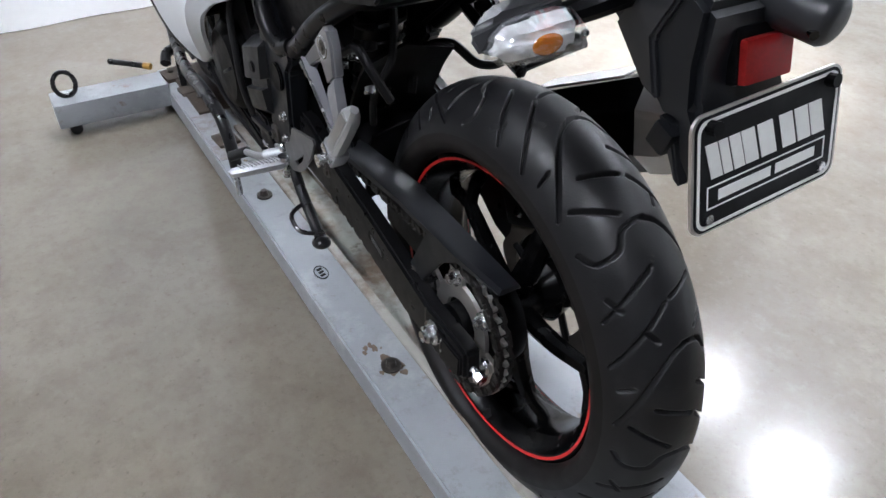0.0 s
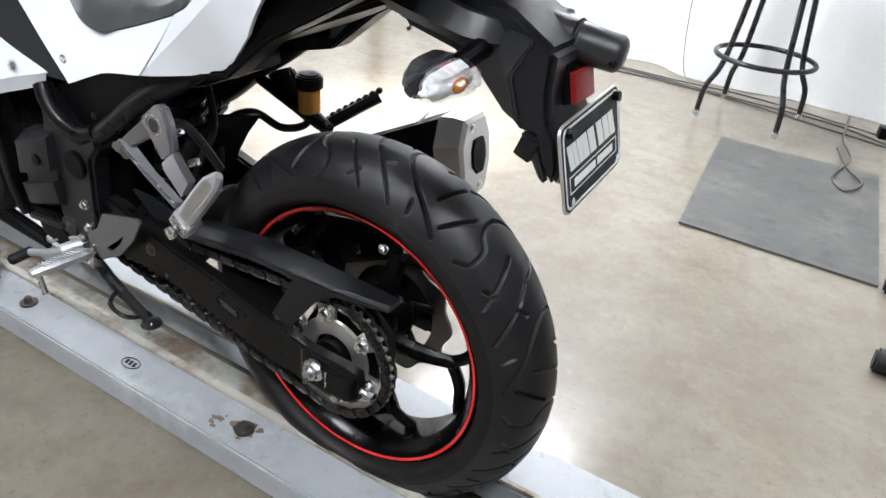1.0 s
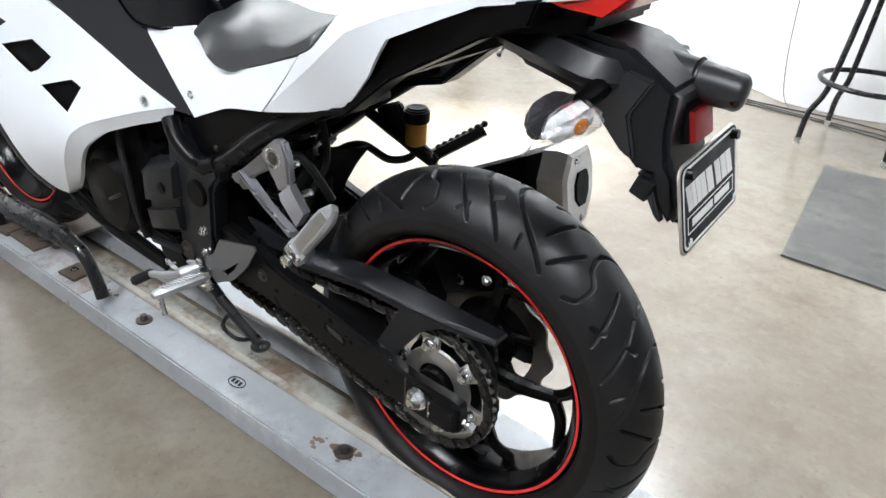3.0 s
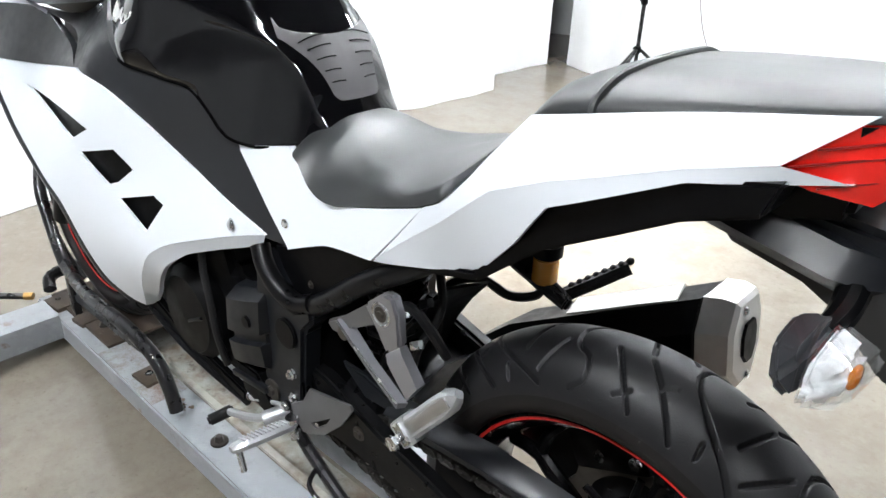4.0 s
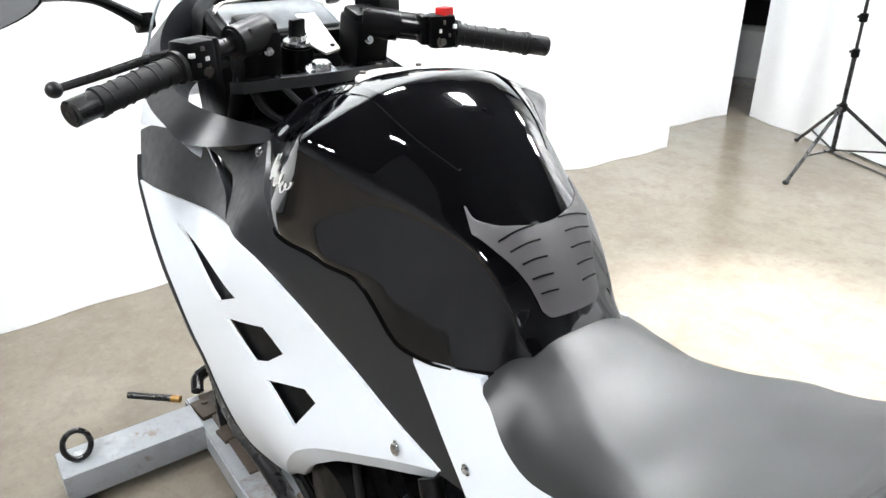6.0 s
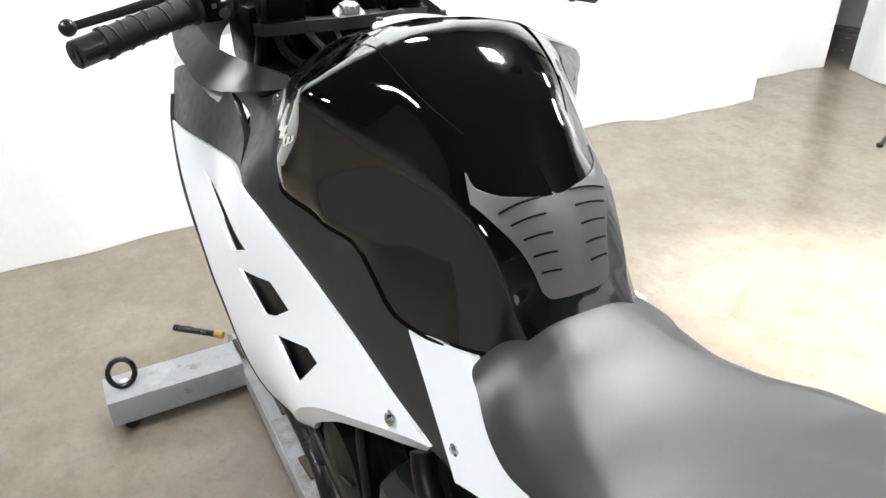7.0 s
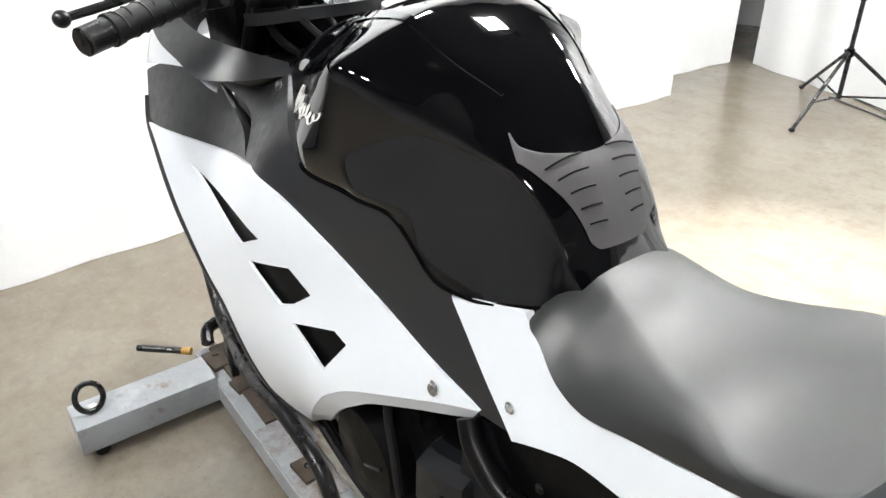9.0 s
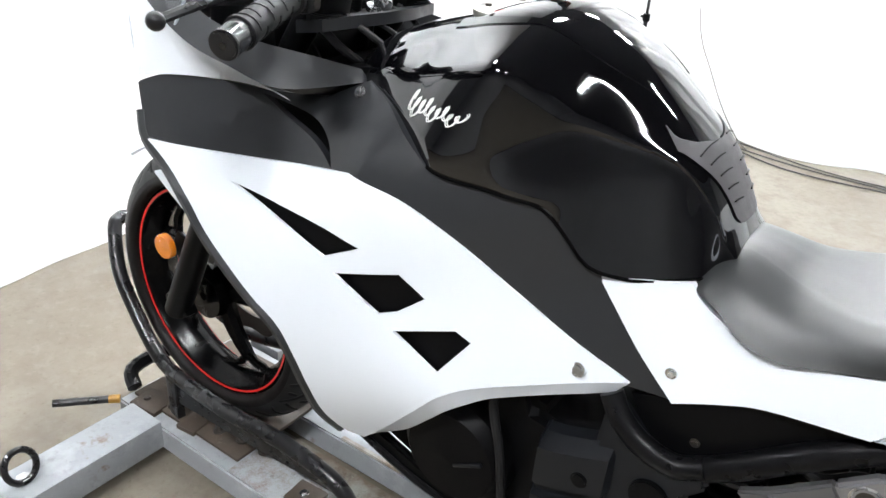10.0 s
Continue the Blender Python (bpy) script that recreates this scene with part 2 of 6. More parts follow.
def spline(pts, n=6, closed=False):
    """A smooth line through the points (any dimension)."""
    p = [np.array(q, float) for q in pts]
    k = len(p)
    out = []
    for i in range(k if closed else k - 1):
        a, b, c, d = (p[j % k] for j in (i - 1, i, i + 1, i + 2)) if closed else (p[max(i - 1, 0)], p[i], p[i + 1], p[min(i + 2, k - 1)])
        for s in range(n):
            t = s / n
            out.append(0.5 * (2 * b + (c - a) * t + (2 * a - 5 * b + 4 * c - d) * t * t + (3 * b - a - 3 * c + d) * t ** 3))
    if not closed:
        out.append(p[-1])
    return out


def box(bm, c, size, turn=(0, 0, 0), bevel=0.0, seg=2):
    r = bmesh.ops.create_cube(bm, size=1.0, matrix=pose(*c, *turn) @ Matrix.Diagonal((*size, 1)))
    if bevel:
        es = list({e for v in r["verts"] for e in v.link_edges})
        bmesh.ops.bevel(bm, geom=es, offset=bevel, segments=seg, affect="EDGES", profile=0.6)
    return bm


def rod(bm, a, b, r, r2=None, n=14, bevel=0.0):
    a, b = Vector(a), Vector(b)
    m = Matrix.Translation((a + b) / 2) @ (b - a).to_track_quat("Z", "Y").to_matrix().to_4x4()
    g = bmesh.ops.create_cone(bm, cap_ends=True, segments=n, radius1=r, radius2=r if r2 is None else r2, depth=(b - a).length, matrix=m)
    if bevel:
        es = [e for e in {e for v in g["verts"] for e in v.link_edges} if e.calc_face_angle(0) > 1.0]
        bmesh.ops.bevel(bm, geom=es, offset=bevel, segments=2, affect="EDGES")
    return bm


def ball(bm, c, size, turn=(0, 0, 0), u=16, v=10):
    bmesh.ops.create_uvsphere(bm, u_segments=u, v_segments=v, radius=1.0, matrix=pose(*c, *turn) @ Matrix.Diagonal((*size, 1)))
    return bm


def rings(bm, loops, closed=True, caps=True):
    """Skins a row of rings (each a list of points)."""
    vs = [[bm.verts.new(p) for p in loop] for loop in loops]
    k = len(vs[0])
    for a, b in zip(vs, vs[1:]):
        for i in range(k if closed else k - 1):
            j = (i + 1) % k
            bm.faces.new((a[i], a[j], b[j], b[i]))
    if caps and closed:
        bm.faces.new(vs[0][::-1])
        bm.faces.new(vs[-1])
    return bm


def tube(bm, pts, r, n=10, smooth=5, closed=False, flat=1.0):
    p = [Vector(q) for q in (spline(pts, smooth, closed) if smooth else pts)]
    loops, side = [], None
    for i, q in enumerate(p):
        t = (p[(i + 1) % len(p)] - p[i - 1]) if closed else (p[min(i + 1, len(p) - 1)] - p[max(i - 1, 0)])
        t.normalize()
        if side is None:
            side = t.orthogonal()
        side = (side - t * side.dot(t)).normalized()
        up = t.cross(side)
        rr = r(i / (len(p) - 1)) if callable(r) else r
        loops.append([q + rr * (math.cos(a) * side + flat * math.sin(a) * up) for a in (2 * math.pi * j / n for j in range(n))])
    if closed:
        loops.append(loops[0])
    return rings(bm, loops, True, not closed)


def lathe(bm, profile, c, n=96, axis="y"):
    """Turns a closed profile of (radius, offset) about an axis through c."""
    loops = []
    for i in range(n):
        a = 2 * math.pi * i / n
        u = (math.cos(a), math.sin(a))
        loops.append([(c[0] + r * u[0], c[1] + o, c[2] + r * u[1]) if axis == "y" else (c[0] + r * u[0], c[1] + r * u[1], c[2] + o) for r, o in profile])
    vs = [[bm.verts.new(p) for p in loop] for loop in loops]
    k = len(profile)
    for i in range(n):
        a, b = vs[i], vs[(i + 1) % n]
        for j in range(k):
            bm.faces.new((a[j], a[(j + 1) % k], b[(j + 1) % k], b[j]))
    return bm


def flat(bm, outline, holes=(), step=0.0):
    """A flat sheet in (x, z) with holes, cut into a lattice if a step is given."""
    es = []
    for loop in (outline, *holes):
        vs = [bm.verts.new((p[0], 0, p[1])) for p in loop]
        es += [bm.edges.new((vs[i], vs[(i + 1) % len(vs)])) for i in range(len(vs))]
    bmesh.ops.triangle_fill(bm, use_beauty=True, use_dissolve=False, edges=es, normal=(0, 1, 0))
    if step:
        xs, zs = [p[0] for p in outline], [p[1] for p in outline]
        for lo, hi, no in ((min(xs), max(xs), (1, 0, 0)), (min(zs), max(zs), (0, 0, 1))):
            for i in range(1, int((hi - lo) / step) + 1):
                v = lo + i * step
                bmesh.ops.bisect_plane(bm, geom=bm.verts[:] + bm.edges[:] + bm.faces[:], plane_co=Vector(no) * v, plane_no=no, dist=1e-5)
    return bm


def slab(bm, outline, y0, y1, bevel=0.0, holes=()):
    """A plate with an outline in (x, z) between two y."""
    tmp = bmesh.new()
    flat(tmp, outline, holes)
    for v in tmp.verts:
        v.co.y = y0
    r = bmesh.ops.extrude_face_region(tmp, geom=tmp.faces[:])
    for v in (g for g in r["geom"] if isinstance(g, bmesh.types.BMVert)):
        v.co.y = y1
    bmesh.ops.dissolve_limit(tmp, angle_limit=0.01, verts=tmp.verts, edges=tmp.edges)
    if bevel:
        bmesh.ops.recalc_face_normals(tmp, faces=tmp.faces)
        bmesh.ops.bevel(tmp, geom=[e for e in tmp.edges if e.calc_face_angle(0) > 0.3], offset=bevel, segments=2, affect="EDGES", clamp_overlap=True)
    me = bpy.data.meshes.new("tmp")
    tmp.to_mesh(me)
    tmp.free()
    bm.from_mesh(me)
    bpy.data.meshes.remove(me)
    return bm


def skin(pts):
    """A smooth sheet y(x, z) near the control points (x, z, y)."""
    p = np.array(pts, float)
    n = len(p)

    def k(d):
        return np.where(d > 1e-9, d * d * np.log(np.maximum(d, 1e-9)), 0)
    q = np.c_[np.ones(n), p[:, :2]]
    a = np.block([[k(np.hypot(p[:, None, 0] - p[None, :, 0], p[:, None, 1] - p[None, :, 1])) + 3e-3 * np.eye(n), q], [q.T, np.zeros((3, 3))]])
    w = np.linalg.solve(a, np.r_[p[:, 2], 0, 0, 0])
    return lambda x, z: float(k(np.hypot(p[:, 0] - x, p[:, 1] - z)) @ w[:n] + w[n] + w[n + 1] * x + w[n + 2] * z)


def panel(bm, outline, sheet, thick=0.004, holes=(), step=0.022, side=1, lift=0.0, roll=0.006):
    """A moulded panel on a sheet: its rim rolls inwards, its back lies a thickness inside."""
    flat(bm, outline, holes, step)
    bmesh.ops.recalc_face_normals(bm, faces=bm.faces)
    rim = [v for v in bm.verts if any(len(e.link_faces) == 1 for e in v.link_edges)]
    for v in bm.verts:
        v.co.y = side * (sheet(v.co.x, v.co.z) + lift)
    edge = [e for e in bm.edges if len(e.link_faces) == 1]
    r = bmesh.ops.extrude_edge_only(bm, edges=edge)
    for v in (g for g in r["geom"] if isinstance(g, bmesh.types.BMVert)):
        v.co.y -= side * (thick + roll)
    es = [e for e in edge if e.is_valid]
    bmesh.ops.recalc_face_normals(bm, faces=bm.faces)
    bmesh.ops.bevel(bm, geom=es, offset=0.0022, segments=2, affect="EDGES", clamp_overlap=True)
    return bm


def bolt(bm, c, axis, r=0.008, h=0.006, hexed=True):
    """A bolt head with a washer."""
    a, v = Vector(c), Vector(axis).normalized()
    rod(bm, a, a + v * h * 0.35, r * 1.5, n=16)
    rod(bm, a + v * h * 0.35, a + v * h, r, r * 0.9, n=6 if hexed else 14)
    if not hexed:
        rod(bm, a + v * h, a + v * (h + 0.0004), r * 0.5, n=6)
    return bm


def mirrored(bm):
    """Flips what has been built to the other side of the motorcycle."""
    for v in bm.verts:
        v.co.y = -v.co.y
    bmesh.ops.reverse_faces(bm, faces=bm.faces)
    return bm


# ---- the room: floor, walls, ceiling ----
def sheet_box(name, lo, hi, material, label, cat):
    bm = box(bmesh.new(), [(a + b) / 2 for a, b in zip(lo, hi)], [b - a for a, b in zip(lo, hi)])
    return tagged(part(name, bm, material), label, cat, kind="structure")


X0, X1, Y0, Y1, HIGH = -3.8, 4.6, -6.6, 4.2, 3.3
sheet_box("floor", (X0, Y0, -0.1), (X1, Y1, 0), M_FLOOR, "polished tan concrete floor with worn brown stains", "floor")
# the dull grey walls are added out of view; their tone steers reflections
sheet_box("wall_front", (X1, Y0, -0.1), (X1 + 0.15, Y1, HIGH), M_DKWALL, "unseen dull grey wall added behind the drapes", "wall")
sheet_box("wall_back", (X0 - 0.15, Y0, -0.1), (X0, Y1, HIGH), M_DKWALL, "unseen dull grey wall added to close the room", "wall")
sheet_box("wall_left", (X0, Y1, -0.1), (X1, Y1 + 0.15, HIGH), M_DKWALL, "unseen dull grey wall added to close the room", "wall")
sheet_box("wall_right", (X0, Y0 - 0.15, -0.1), (X1, Y0, HIGH), M_WALL, "plain white wall behind the drapes", "wall")
sheet_box("ceiling", (X0, Y0, HIGH), (X1, Y1, HIGH + 0.1), M_CEIL, "dark painted workshop ceiling", "ceiling")


def ceiling_light(x, y, z, lx, ly, group="ceiling lights"):
    t = thing("ceiling_light", (x, y, z), "white rectangular ceiling light with a glowing diffuser", "ceiling light", group)
    bm = bmesh.new()
    for sx, sy, wx, wy in ((0, 1, lx + 0.04, 0.02), (0, -1, lx + 0.04, 0.02), (1, 0, 0.02, ly), (-1, 0, 0.02, ly)):
        box(bm, (x + sx * (lx / 2 + 0.01), y + sy * (ly / 2 + 0.01), z), (wx, wy, 0.06))
    box(bm, (x, y, z + 0.035), (lx + 0.04, ly + 0.04, 0.012))
    part("frame", bm, M_BOARD, t)
    part("diffuser", box(bmesh.new(), (x, y, z + 0.005), (lx, ly, 0.01)), M_LAMPON, t)
    for s in (-1, 1):
        part("hanger", rod(bmesh.new(), (x + s * lx * 0.4, y, z + 0.04), (x + s * lx * 0.4, y, HIGH), 0.006, n=6), M_BLKMETAL, t)


for x, y, lx, ly in LIGHTS:
    ceiling_light(x, y, 2.75, lx, ly)


# a spot lamp throws a bright pool on the floor
sp = thing("spot_lamp", (1.0, -1.5, 2.74), "small black spot lamp hung from the ceiling", "spot lamp")
aim = look((1.0, -1.5, 2.66), (0.99, -1.46, 0.0))
part("can", rod(bmesh.new(), (1.0, -1.5, 2.68), (1.0, -1.5, 2.84), 0.07, 0.05, 20), M_BLKMETAL, sp)
part("hanger", rod(bmesh.new(), (1.0, -1.5, 2.84), (1.0, -1.5, HIGH), 0.008, n=8), M_BLKMETAL, sp)
lamp = bpy.data.lights.new("spot", "SPOT")
lamp.energy, lamp.spot_size, lamp.spot_blend, lamp.shadow_soft_size = SPOT, radians(30), 1.0, 0.05
spot = new("spot", lamp)
spot.matrix_basis = aim
spot.parent, spot.matrix_parent_inverse = sp, WORLD[sp].inverted()


# ---- white drapes hung round the stage ----
def curtain(label, base, top=3.0, folds=0.02, wave=0.42, seed=1):
    rnd = random.Random(seed)
    line = spline(base, 60)
    n, rows = len(line), 26
    ph = [rnd.uniform(0, 6.28) for _ in range(6)]
    bm = bmesh.new()
    grid, run = [], 0.0
    for i, p in enumerate(line):
        q = line[min(i + 1, n - 1)] - line[max(i - 1, 0)]
        q = q / (np.linalg.norm(q) + 1e-9)
        run += np.linalg.norm(line[i] - line[i - 1]) if i else 0
        out = np.array((-q[1], q[0]))
        col = []
        for j in range(rows):
            h = j / (rows - 1)
            amp = folds * (0.35 + 0.65 * h)
            d = amp * (math.sin(run / wave * 6.28 + ph[0] + 0.8 * math.sin(run * 2.3 + ph[1]) + 0.5 * h) + 0.5 * math.sin(run / wave * 2.9 + ph[2] + 1.3 * h))
            d += 0.02 * math.sin(run * 1.7 + 2.0 * h + ph[3])
            z = 0.002 + h * (top - 0.002)
            xy = p + out * (d - folds * 1.1)
            col.append(bm.verts.new((xy[0], xy[1], z)))
        grid.append(col)
    for a, b in zip(grid, grid[1:]):
        for j in range(rows - 1):
            bm.faces.new((a[j], b[j], b[j + 1], a[j + 1]))
    r = bmesh.ops.solidify(bm, geom=bm.faces[:], thickness=0.003)
    ob = part("curtain", bm, M_CURTAIN, sharp=80)
    return tagged(ob, label, "curtain")


curtain("white drape hanging to the floor before the wheel", [(2.47, 1.1), (2.45, 0.85), (2.44, 0.5), (2.47, 0.0), (2.51, -0.6), (2.54, -1.8), (2.47, -2.15), (2.47, -2.72)], seed=3, folds=0.02)
curtain("narrow white drape panel ending at the gap", [(2.69, -2.70), (2.69, -3.2), (2.67, -3.56)], seed=5, folds=0.02)
curtain("long white drape hanging in soft folds along the side", [(2.54, -3.68), (2.1, -3.55), (1.5, -3.34), (1.2, -3.26), (0.88, -3.08), (0.45, -3.18), (0.17, -3.06), (-0.36, -3.12), (-0.7, -3.08), (-1.6, -3.0), (-2.6, -3.0), (-3.7, -3.0)], seed=8, folds=0.032)
# seen through the gap between the drapes
t = thing("storage_rack", (3.9, -5.9, 0), "dark storage rack with stacked boxes behind the drapes", "rack")
for z in (0.06, 0.5, 1.0, 1.5, 2.0):
    part("shelf", box(bmesh.new(), (3.9, -5.9, z), (1.3, 1.3, 0.03)), M_BLKMETAL, t)
for x in (3.28, 4.52):
    for y in (-6.5, -5.28):
        part("post", box(bmesh.new(), (x, y, 1.1), (0.04, 0.04, 2.2)), M_BLKMETAL, t)
for x, y, z, s, m in ((3.7, -5.6, 0.27, 0.36, M_DARK), (3.95, -5.8, 0.72, 0.38, M_BLACKPL), (3.7, -5.7, 1.24, 0.4, M_DARK), (4.1, -5.8, 1.7, 0.36, M_BLACKPL)):
    tagged(part("storage_crate", box(bmesh.new(), (x, y, z + 0.005), (s, s * 1.2, s * 1.05), bevel=0.012), m), "dark plastic crate on the rack shelf", "crate", "crates on the rack")
tagged(part("cardboard_box", box(bmesh.new(), (3.3, -4.75, 0.17), (0.34, 0.36, 0.34), (0, 0, 20), 0.006), M_BOARD), "pale box standing on the floor behind the drapes", "box")
bm = box(bmesh.new(), (2.88, -4.28, 1.2), (0.06, 0.05, 2.4), (0, 0, 30), 0.004)
tagged(part("wooden_post", bm, M_WOOD), "upright brown wooden post beside the gap in the drapes", "post")

# ---- light stand ----
t = thing("light_stand", (1.75, -3.12, 0), "black folding light stand with an empty bracket", "light stand")
C = Vector((1.75, -3.12, 0))
UP = Vector((0, 0, 1))
part("pole", rod(rod(bmesh.new(), C + UP * 0.075, C + UP * 0.56, 0.011), C + UP * 0.55, C + UP * 0.86, 0.008), M_BLKMETAL, t)
for z in (0.30, 0.56, 0.72):
    col = part("collar", rod(bmesh.new(), C + UP * (z - 0.02), C + UP * (z + 0.02), 0.019, bevel=0.003), M_BLACKPL, t)
    part("knob", rod(bmesh.new(), C + UP * z, C + Vector((0.035, -0.02, z)), 0.007), M_BLACKPL, col)
bm = box(bmesh.new(), C + UP * 0.87, (0.045, 0.03, 0.05), (0, 0, 30), 0.004)
box(bm, C + Vector((-0.02, 0.03, 0.885)), (0.08, 0.018, 0.018), (0, 0, 130), 0.003)
part("bracket", bm, M_BLACKPL, t)
for fx, fy in ((1.729, -2.70), (1.39, -3.286), (2.08, -3.38)):
    d = Vector((fx, fy, 0)) - C
    leg = part("leg", rod(bmesh.new(), C + d * 0.04 + UP * 0.30, C + d + UP * 0.010, 0.009), M_BLKMETAL, t)
    part("brace", rod(bmesh.new(), C + UP * 0.085, C + d * 0.66 + UP * 0.11, 0.005), M_BLKMETAL, t)
    part("foot", ball(bmesh.new(), C + d + UP * 0.011, (0.015, 0.015, 0.011)), M_RUBBER, leg)

# ---- bar stool ----
S = Vector((-0.14, -2.64, 0))
t = thing("bar_stool", S, "black metal bar stool with a round foot ring", "stool")
part("seat", lathe(bmesh.new(), [(0.001, 0.73), (0.17, 0.73), (0.185, 0.745), (0.185, 0.775), (0.165, 0.79), (0.001, 0.795)], S, 40, "z"), M_SEAT, t, "round black padded seat")
for k in range(4):
    a = radians(38 + 90 * k)
    d = Vector((math.cos(a), math.sin(a), 0))
    leg = part("leg", tube(bmesh.new(), [S + d * 0.12 + Vector((0, 0, 0.73)), S + d * 0.165 + Vector((0, 0, 0.35)), S + d * 0.19 + Vector((0, 0, 0.22)), S + d * 0.235 + Vector((0, 0, 0.13)), S + d * 0.245 + Vector((0, 0, 0.012))], 0.012, smooth=5), M_BLKMETAL, t)
    part("foot_cap", rod(bmesh.new(), S + d * 0.245, S + d * 0.245 + Vector((0, 0, 0.03)), 0.014), M_STEEL, leg, "worn metal foot cap")
part("foot_ring", tube(bmesh.new(), [S + Vector((0.205 * math.cos(a), 0.205 * math.sin(a), 0.27)) for a in (radians(30 * k) for k in range(12))], 0.011, smooth=4, closed=True), M_BLKMETAL, t)

# ---- rubber mat ----
Q = [(-0.108, -2.284), (-0.187, -1.39), (-0.76, -1.385), (-0.70, -2.30)]
bm = bmesh.new()
lo = [bm.verts.new((x, y, 0.002)) for x, y in Q]
hi = [bm.verts.new((x, y, 0.009)) for x, y in Q]
bm.faces.new(hi), bm.faces.new(lo[::-1])
for i in range(4):
    bm.faces.new((lo[i], lo[(i + 1) % 4], hi[(i + 1) % 4], hi[i]))
ob = tagged(part("floor_mat", bm, M_MAT), "grey scuffed rubber mat lying on the concrete", "mat")
bm = bmesh.new()
for (a, b), (c, d), w in (((0, 1), (3, 2), 0.06), ((3, 2), (0, 1), 0.05), ((0, 3), (1, 2), 0.04), ((1, 2), (0, 3), 0.04)):
    p = [Vector((*Q[i], 0.0095)) for i in (a, b)]
    q = [Vector((*Q[i], 0.0095)) for i in (c, d)]
    v = [bm.verts.new(p[k].lerp(q[k], f)) for k, f in ((0, w), (1, w), (1, w + 0.012), (0, w + 0.012))]
    bm.faces.new(v)
bmesh.ops.solidify(bm, geom=bm.faces[:], thickness=0.002)
part("ridge", bm, M_MAT, ob)

# ---- white board on feet, cables ----
t = thing("reflector_board", (-0.86, -1.3, 0), "white standing board on dark rubber feet", "board")
part("board", box(bmesh.new(), (-0.86, -1.55, 0.62), (0.025, 1.4, 1.1), (0, 0, 4), 0.004), M_BOARD, t)
for y in (-1.95, -1.38, -0.96):
    part("foot", rod(bmesh.new(), (-0.9, y, 0.03), (-0.77, y, 0.03), 0.03, bevel=0.006), M_RUBBER, t)
    part("strut", box(bmesh.new(), (-0.86, y, 0.06), (0.02, 0.03, 0.06)), M_BLKMETAL, t)
rnd = random.Random(4)
for k in range(3):
    line = [(1.9, -3.42), (1.3, -3.18), (0.8, -2.98), (0.3, -2.96), (-0.1, -2.94), (-0.5, -2.86), (-0.72, -2.78)]
    pts = [(x + rnd.uniform(-0.04, 0.04), y + 0.05 * k + rnd.uniform(-0.03, 0.03), 0.007) for x, y in line]
    tagged(part("cable", tube(bmesh.new(), pts, 0.0045, 6, 6), M_CABLE), "dark power cable lying along the drape", "cable", "cables on the floor")
pts = [(-0.53, -2.98, 0.012), (-0.54, -2.62, 0.015), (-0.59, -2.38, 0.018), (-0.55, -2.15, 0.012), (-0.60, -2.03, 0.015), (-0.65, -2.14, 0.018), (-0.59, -2.28, 0.012), (-0.53, -2.49, 0.015)]
tagged(part("cable", tube(bmesh.new(), pts, 0.0045, 6, 6), M_CABLE), "loop of dark cable lying over the mat", "cable", "cables on the floor")
tagged(part("power_strip", box(bmesh.new(), (-0.70, -2.83, 0.025), (0.09, 0.05, 0.05), (0, 0, 15), 0.006), M_BLACKPL), "small black power block at the foot of the drape", "power strip")
tagged(part("hanging_cord", tube(bmesh.new(), [(1.62, -3.36, 1.9), (1.55, -3.33, 0.7), (1.36, -3.2, 0.3), (1.12, -3.08, 0.02), (0.9, -2.96, 0.006)], 0.0025, 6, 8), M_CABLE), "thin grey cord hanging down the side drape", "cord")
tagged(part("hanging_cord", tube(bmesh.new(), [(0.34, -3.1, 1.5), (0.32, -3.06, 0.5), (0.27, -2.99, 0.1), (0.2, -2.93, 0.006)], 0.0025, 6, 8), M_CABLE), "thin grey cord hanging down the side drape", "cord")

# ---- motorcycle dolly ----
t = thing("motorcycle_dolly", (0.7, 0, 0), "grey painted steel motorcycle dolly with rusty patches", "motorcycle dolly")
DOLLY = t
TOP = 0.082
bm = slab(bmesh.new(), [(-0.52, 0.024), (1.62, 0.024), (1.62, TOP), (-0.52, TOP)], 0.045, 0.151, 0.004)
rail = part("rail", bm, M_DOLLY, t)
bm = slab(bmesh.new(), [(-0.52, 0.024), (1.62, 0.024), (1.62, TOP), (-0.52, TOP)], -0.058, -0.175, 0.004)
part("rail", bm, M_DOLLY, t)
# raised lips beside the wheel trough
part("lip", slab(bmesh.new(), [(-0.45, TOP), (1.15, TOP), (1.15, TOP + 0.009), (-0.45, TOP + 0.009)], 0.045, 0.063, 0.002), M_LIP, t, "pale worn rail lip with rust")
part("lip", slab(bmesh.new(), [(-0.45, TOP), (1.15, TOP), (1.15, TOP + 0.006), (-0.45, TOP + 0.006)], -0.058, -0.070, 0.002), M_LIP, t)
part("trough", slab(bmesh.new(), [(-0.45, 0.008), (1.62, 0.008), (1.62, 0.014), (-0.45, 0.014)], 0.0445, -0.0575), M_RUSTDK, t, "rusty grimy wheel trough")
# dark material carries both the grime and the shade beneath the wheel
part("chock_plate", box(bmesh.new(), (1.435, -0.015, TOP + 0.004), (0.34, 0.27, 0.008), bevel=0.002), M_GRIME, t, "rusty plate under the front wheel, darkened for shade")
